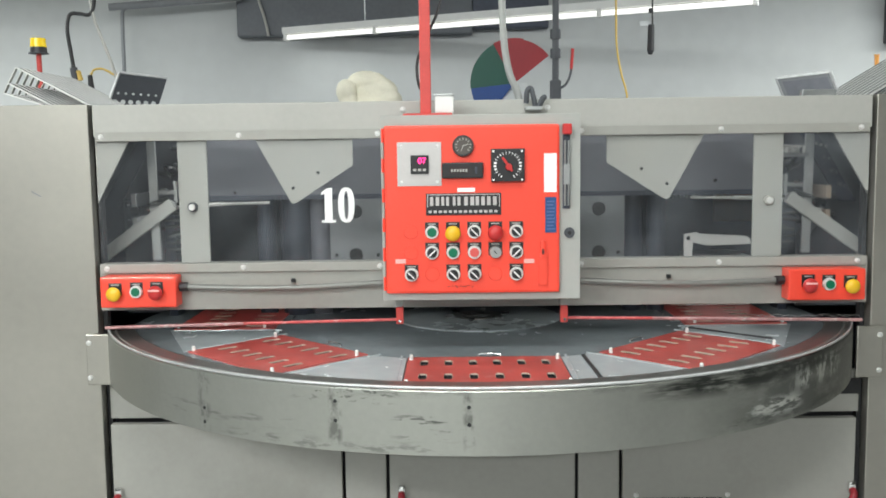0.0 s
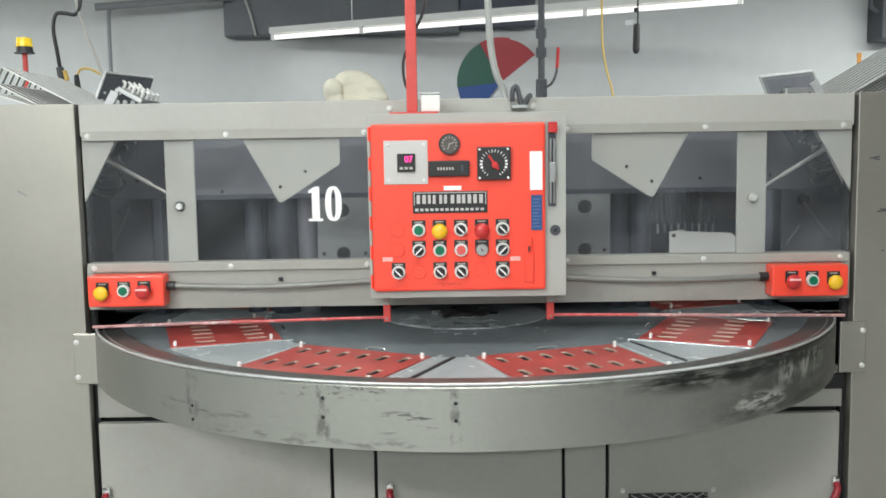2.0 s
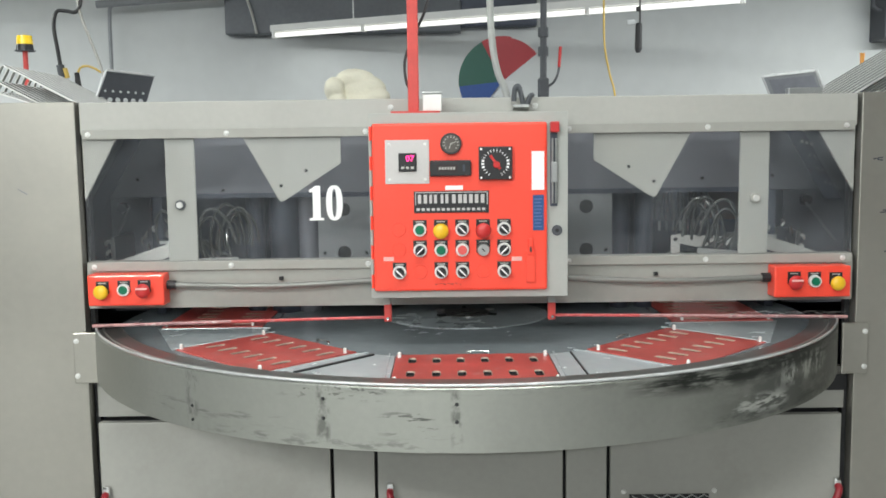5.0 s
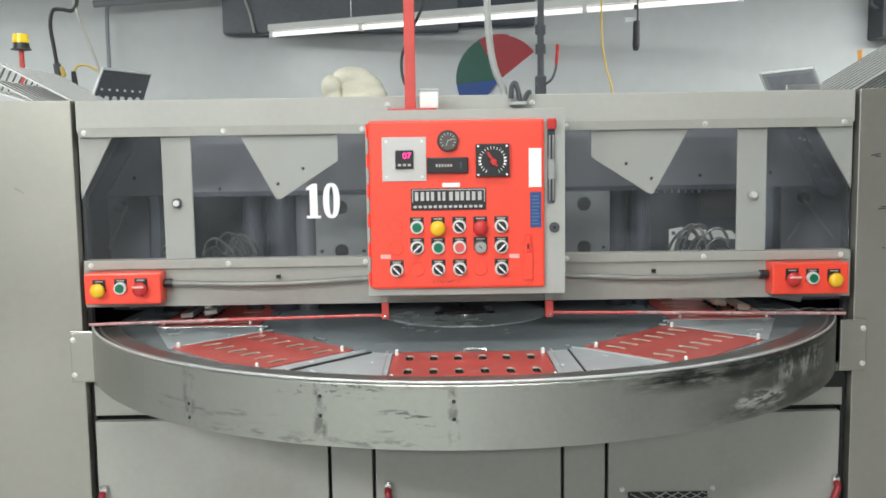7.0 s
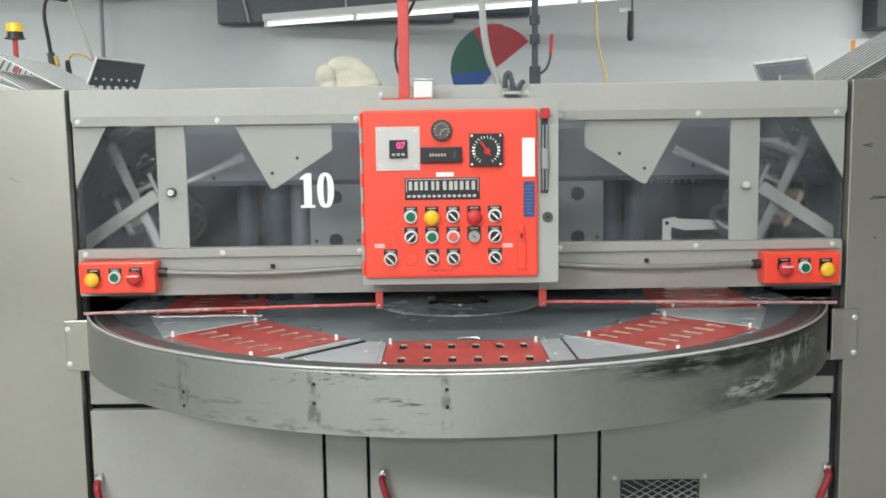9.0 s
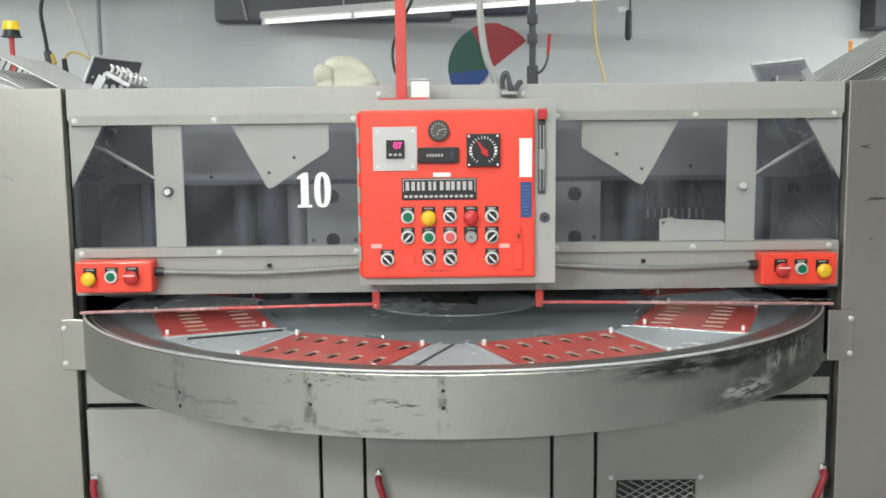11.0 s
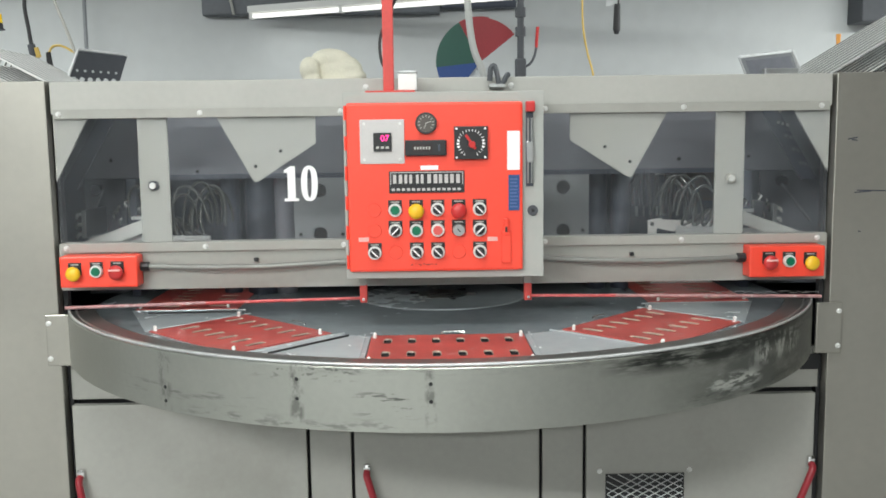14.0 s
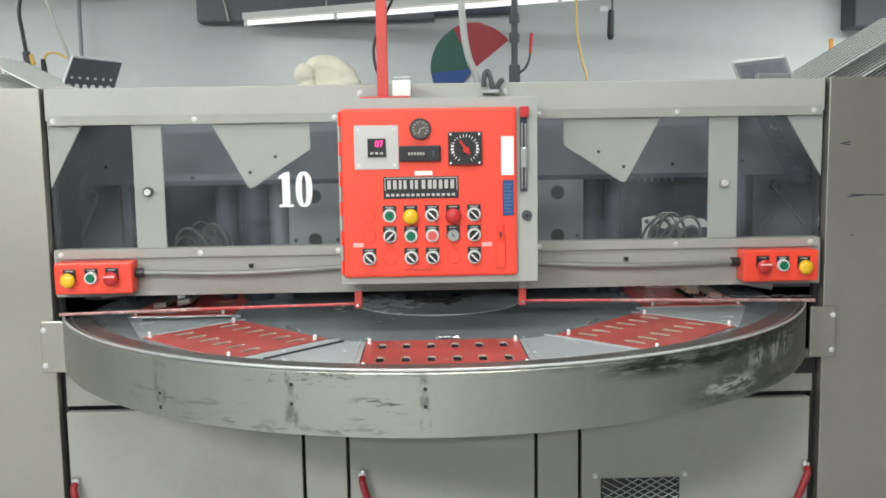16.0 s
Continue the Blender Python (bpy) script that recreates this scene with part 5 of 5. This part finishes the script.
    v = thing("air_pipe", (0.28, 0.6, TOP), "dark steel air pipe with a red-handled ball valve", "pipe")
    part("pipe", rod(B(), (0.280, 0.6, TOP - 0.012), (0.286, 0.6, 3.49), 0.0115, seg=14), DUCT, v, smooth=True)
    for z in (1.695, 1.835, 1.90):
        part("coupling", rod(B(), (0.280, 0.6, z - 0.016), (0.280, 0.6, z + 0.016), 0.018, seg=8), DUCT, v)
    part("valve_body", box(B(), 0.262, 0.298, 0.58, 0.62, 1.665, 1.745, 0.006), DUCT, v)
    part("lever", sweep(B(), [(0.292, 0.58, 1.715), (0.312, 0.575, 1.728), (0.326, 0.575, 1.755), (0.332, 0.575, 1.785)], 0.0042, 6, 4), DUCT, v)
    part("lever_grip", rod(B(), (0.331, 0.575, 1.780), (0.336, 0.575, 1.848), 0.0055, seg=10), BUTTON_RED, v)
    # coloured wheel leaning behind
    d = thing("colour_wheel", (0.168, 1.0, TOP), "round sign with red, green and blue sectors", "sign")
    cx, cz = 0.166, 1.765
    for k, (a0, a1, mt, rr) in enumerate(((38, 78, WHEEL_RED, 0.168), (78, 118, WHEEL_RED, 0.172), (118, 186, WHEEL_GREEN, 0.170), (186, 232, WHEEL_BLUE, 0.168))):
        bm = B()
        pts = [(cx, cz)] + [(cx + rr * math.cos(radians(a0 + (a1 - a0) * i / 12)), max(TOP - 0.011, cz + rr * math.sin(radians(a0 + (a1 - a0) * i / 12)))) for i in range(13)]
        prism(bm, pts, 1.0 - 0.002 * (k % 2), 1.008)
        part("sector", bm, mt, d)
    part("stand", box(B(), cx - 0.05, cx + 0.05, 1.01, 1.05, TOP - 0.0115, cz, 0.004), WALL, d)
    # yellow cord and hanging plug
    y = thing("yellow_cord", (0.64, 1.5, TOP), "yellow electric cord hanging from the ceiling", "cord")
    part("cord", sweep(B(), [(0.628, 1.5, 3.49), (0.634, 1.5, 2.5), (0.641, 1.5, 2.15), (0.643, 1.5, 2.0), (0.650, 1.5, 1.92), (0.668, 1.5, 1.83), (0.690, 1.5, 1.75), (0.700, 1.5, TOP - 0.012)], 0.0045, 8, 5), YELLOW_CORD, y, smooth=True)
    g = thing("hanging_plug", (0.793, 1.5, 1.92), "black cord connector hanging on a cable", "plug")
    part("cable", rod(B(), (0.800, 1.5, 2.04), (0.79, 1.5, 3.49), 0.004, seg=8), RUBBER, g)
    bm = rod(B(), (0.793, 1.5, 1.935), (0.795, 1.5, 2.045), 0.016, 0.014, 14)
    rod(bm, (0.792, 1.5, 1.918), (0.793, 1.5, 1.935), 0.009, 0.016, 14)
    part("body", bm, RUBBER, g, smooth=True)
    part("tag", box(B(), 0.743, 0.782, 1.495, 1.500, 2.038, 2.060, 0.001), WALL, g)
    part("ring", box(B(), 0.783, 0.803, 1.49, 1.51, 2.095, 2.115, 0.004), RUBBER, g)


def wire_scrap():
    """Thin tangled wire lying along the bare end of the safety bar."""
    w = thing("wire_scrap", (0.87, -0.1, 1.04), "tangled thin bright wire lying on the trip bar", "wire")
    rng = random.Random(4)
    for k in range(9):
        x = 0.72 + 0.034 * k
        z = 1.0415 - 0.0000215 * k
        pts = [(x + 0.012 * q + rng.uniform(-0.006, 0.006), -0.10 + rng.uniform(-0.008, 0.008), z + (0 if q in (0, 4) else rng.uniform(0.0, 0.006))) for q in range(5)]
        part("wire", sweep(B(), pts, 0.0006, 5, 4), STEEL, w)


def background():
    # strip light hanging on a slant to the wall
    a, b = Vector((-1.035, 2.88, 2.19)), Vector((1.36, 1.78, 2.19))
    f = thing("strip_light", (a + b) / 2 + Vector((0, 0, 0.02)), "long white fluorescent strip light", "light")
    turn = math.atan2(b.y - a.y, b.x - a.x)
    f.rotation_euler = (0, 0, turn)
    L = (b - a).length / 2
    part("housing", box(B(), -L, L, -0.05, 0.05, -0.012, 0.026, 0.006), WHITE, f, local=True)
    for x0, x1 in ((-L + 0.03, -0.72), (-0.70, 0.55), (0.57, L - 0.03)):
        part("tube", rod(B(), (x0, -0.03, -0.032), (x1, -0.03, -0.032), 0.013, seg=14), TUBE, f, local=True)
    for x in (-L + 0.02, -0.71, 0.56, L - 0.02):
        part("tube_holder", box(B(), x - 0.012, x + 0.012, -0.045, -0.015, -0.05, -0.012, 0.003), WHITE, f, local=True)
    for x in (-L * 0.6, L * 0.6):
        part("hanger", rod(B(), (x, 0, 0.026), (x, 0, 1.29), 0.004, seg=6), STEEL, f, local=True)
    # dark duct above
    d = thing("air_duct", (-0.6, 2.9, 2.2), "dark slate sheet metal duct on the wall", "duct")
    part("body", box(B(), -1.34, 0.05, 2.95, 3.05, 2.20, 2.85, 0.01), mat("slate_duct", (0.125, 0.135, 0.15), 0.5, 0.1, 0.2, 3, 0.05, 60), d)
    part("panel", box(B(), 0.052, 0.50, 2.96, 3.05, 2.23, 2.8, 0.01), DARK_IN, d)
    part("hose", sweep(B(), [(-1.22, 2.93, 2.5), (-1.20, 2.93, 2.40), (-1.17, 2.93, 2.30), (-1.15, 2.93, 2.20)], 0.008, 8, 4), GREY_LIT, d, smooth=True)
    # pipes and hose on the wall at the side
    p = thing("wall_pipe", (-1.7, 2.95, 2.38), "grey pipe along the wall with a drop", "pipe")
    part("run", rod(B(), (-2.07, 2.9, 2.375), (-1.30, 2.9, 2.42), 0.022, seg=14), GREY_IN, p, smooth=True)
    part("drop", sweep(B(), [(-1.93, 2.9, 2.385), (-1.985, 2.9, 2.36), (-1.998, 2.9, 2.30), (-2.0, 2.9, 2.0), (-2.0, 2.9, 1.5), (-2.0, 2.9, 0.0)], 0.011, 8, 4), GREY_IN, p, smooth=True)
    h = thing("air_hose_drop", (-1.33, 0.6, TOP), "black air hose drop with yellow connector", "hose")
    k = (0.6 + 2.645) / (2.9 + 2.645)

    def near(x, z):
        return (-0.075 + (x + 0.075) * k, 0.6, 1.5 + (z - 1.5) * k)

    part("hose", sweep(B(), [near(-2.10, 3.4), near(-2.155, 2.55), near(-2.16, 2.40), near(-2.19, 2.335), near(-2.25, 2.34), near(-2.305, 2.335), near(-2.325, 2.25), near(-2.31, 2.12), near(-2.295, 1.995)], 0.0066, 8, 5), RUBBER, h, smooth=True)
    part("coupling", rod(B(), near(-2.30, 2.03), near(-2.29, 1.96), 0.013, seg=10), DUCT, h)
    part("yellow_tip", rod(B(), near(-2.275, 2.01), near(-2.26, 1.955), 0.009, seg=10), YELLOW_CORD, h)
    part("riser", rod(B(), near(-2.29, 1.97), (near(-2.29, 1.97)[0], 0.6, TOP - 0.012), 0.008, seg=8), DUCT, h)
    w = thing("grey_hose", (-1.2, 0.6, TOP), "thin pale hose slanting down to the magazine", "hose")
    part("hose", sweep(B(), [near(-2.20, 2.6), near(-2.17, 2.34), near(-2.11, 2.16), near(-2.06, 2.01), near(-2.03, 1.85), near(-2.02, 1.735)], 0.005, 8, 4), GREY_LIT, w, smooth=True)
    y = thing("sensor_lead", (-1.3, 0.5, TOP), "yellow sensor lead with a black plug", "cable")
    part("lead", sweep(B(), [near(-2.20, 1.98), near(-2.18, 2.015), near(-2.13, 2.02), near(-2.07, 1.99), near(-2.03, 1.95), near(-2.0, 1.75)], 0.004, 8, 4), YELLOW_CORD, y, smooth=True)
    part("plug", rod(B(), near(-2.205, 1.985), near(-2.195, 1.86), 0.008, 0.012, 10), RUBBER, y)
    part("plug_stand", rod(B(), near(-2.195, 1.86), (near(-2.195, 1.86)[0], 0.6, TOP - 0.012), 0.006, seg=8), RUBBER, y)
    e = thing("wall_box", (2.5, 3.0, 2.2), "dark grey box mounted on the wall", "box")
    part("body", box(B(), 2.50, 2.9, 2.85, 3.05, 2.115, 2.75, 0.01), DUCT, e)
    part("pipe", sweep(B(), [(2.46, 2.9, 2.8), (2.45, 2.9, 2.36), (2.46, 2.9, 2.30), (2.51, 2.9, 2.28)], 0.012, 8, 4), DUCT, e, smooth=True)


# ---- building ----
room()
machine()
guard()
control_cabinet()
for side in (-1, 1):
    button_box(side)
    safety_bar(side)
    magazine(side)
TABLE_THING = turntable()
LEFT, RIGHT = picker(1), picker(-1)
UNLOAD, MANIFOLD, CARD_THING = unloader()
digits_ten()
top_things()
wire_scrap()
background()

# One cycle of the machine, in seconds, and when a cycle began.
PERIOD, ARM_LENGTH = 9.1, 0.49
ARM = [(0, 35.5), (0.3, 41), (0.6, 48), (0.9, 54), (1.2, 58.5), (1.5, 61.5), (1.8, 62.5), (2.1, 62.5), (2.4, 60.5), (2.7, 57.5), (3.0, 54), (3.3, 49.5), (3.5, 46), (3.7, 42), (3.9, 38.5), (4.2, 33.5), (4.5, 28.5), (4.7, 23.5), (4.9, 20), (5.1, 16), (5.3, 11.5), (5.6, 7), (6.0, 5), (6.9, 5), (7.3, 5.5), (7.6, 7), (7.9, 10.5), (8.1, 14), (8.3, 17.5), (8.5, 21.5), (8.7, 26), (8.9, 30.5)]
HEAD = [(0, 1), (0.3, -20), (0.6, -28), (0.9, -30), (1.5, -30), (3.0, -30), (3.3, -29), (3.5, -27), (3.7, -23), (3.9, -16), (4.2, 14), (4.5, 45), (4.7, 72), (4.8, 83), (4.9, 89), (5.1, 94), (5.3, 96), (5.6, 97), (7.6, 97), (7.9, 97), (8.1, 96), (8.3, 96), (8.5, 90), (8.7, 74), (8.9, 46)]
TURN = [(0.95, 0), (1.1, -3.5), (1.3, -9.5), (1.6, -16.5), (1.9, -24), (2.2, -31.5), (2.4, -35.5), (2.6, -38.5), (2.8, -41.5), (3.0, -43.3), (3.3, -44.6), (3.6, -45)]
SINK = [(0, 0), (2.0, 0), (2.4, -0.03), (2.7, -0.06), (3.0, -0.13), (4.3, -0.13), (4.7, -0.05), (5.1, 0), (9.0, 0)]
DROP = [(0, 0.2), (0.9, 0.15), (1.8, 0.09), (2.1, 0.06), (2.4, 0.02), (2.8, -0.01), (3.2, -0.03), (4.2, -0.03), (4.6, 0.02), (5.0, 0.08), (5.4, 0.13), (5.9, 0.2), (9.0, 0.2)]
CARD = [(0, -0.12), (0.3, -0.10), (0.7, -0.015), (0.9, 0), (1.9, 0), (2.4, -0.03), (2.7, -0.07), (3.0, -0.13), (9.0, -0.12)]


def cycle(table, t):
    """The value at t of a list of one cycle, repeated."""
    t = t % PERIOD
    rows = table + [(PERIOD, table[0][1])]
    for (a, u), (b, v) in zip(rows, rows[1:]):
        if t <= b:
            return u + (v - u) * max(0.0, t - a) / (b - a)
    return rows[-1][1]


def table_angle(t):
    done, t = divmod(t, PERIOD)
    a = 0.0
    for (t0, u), (t1, v) in zip(TURN, TURN[1:]):
        if t0 <= t <= t1:
            a = u + (v - u) * (t - t0) / (t1 - t0)
        elif t > t1:
            a = v
    return a - 45.0 * done


def motions():
    times = [i * 0.1 for i in range(161)]
    walk(TABLE_THING, [(t, pose(0, CY, TZ, 0, 0, table_angle(t))) for t in times])
    for s, (thing_, arm, head, hoses) in ((1, LEFT), (-1, RIGHT)):
        rows_arm, rows_head, rows_hose = [], [], []
        for t in times:
            a, h = radians(cycle(ARM, t)), cycle(HEAD, t)
            rows_arm.append((t, pose(0, 0, 0, 0, -s * math.degrees(a), 0)))
            rows_head.append((t, pose(s * ARM_LENGTH * math.cos(a), 0.02, ARM_LENGTH * math.sin(a), 0, -s * h * (1.0 if s > 0 else 1.04), 0)))
        # the hoses draw in to the pivot as the arm rises
        for t in times:
            u = 1 - max(0.0, min(1.0, (cycle(HEAD, t) + 28) / 110))
            rows_hose.append((t, pose(-s * 0.035 * u, 0, 0.075 * u, 0, 0, 0)))
        for hose in hoses:
            walk(hose, rows_hose)
        walk(arm, rows_arm)
        walk(head, rows_head)
    walk(UNLOAD, [(t, pose(0.805, 0.52, 1.142 + cycle(SINK, t), 0, 0, 0)) for t in times])
    walk(MANIFOLD, [(t, pose(0.735, 0.60, 1.235 + cycle(DROP, t), 0, 0, 0)) for t in times])
    walk(CARD_THING, [(t, pose(0.790, 0.506, 1.132 + cycle(CARD, t), 0, 0, 0)) for t in times])


motions()
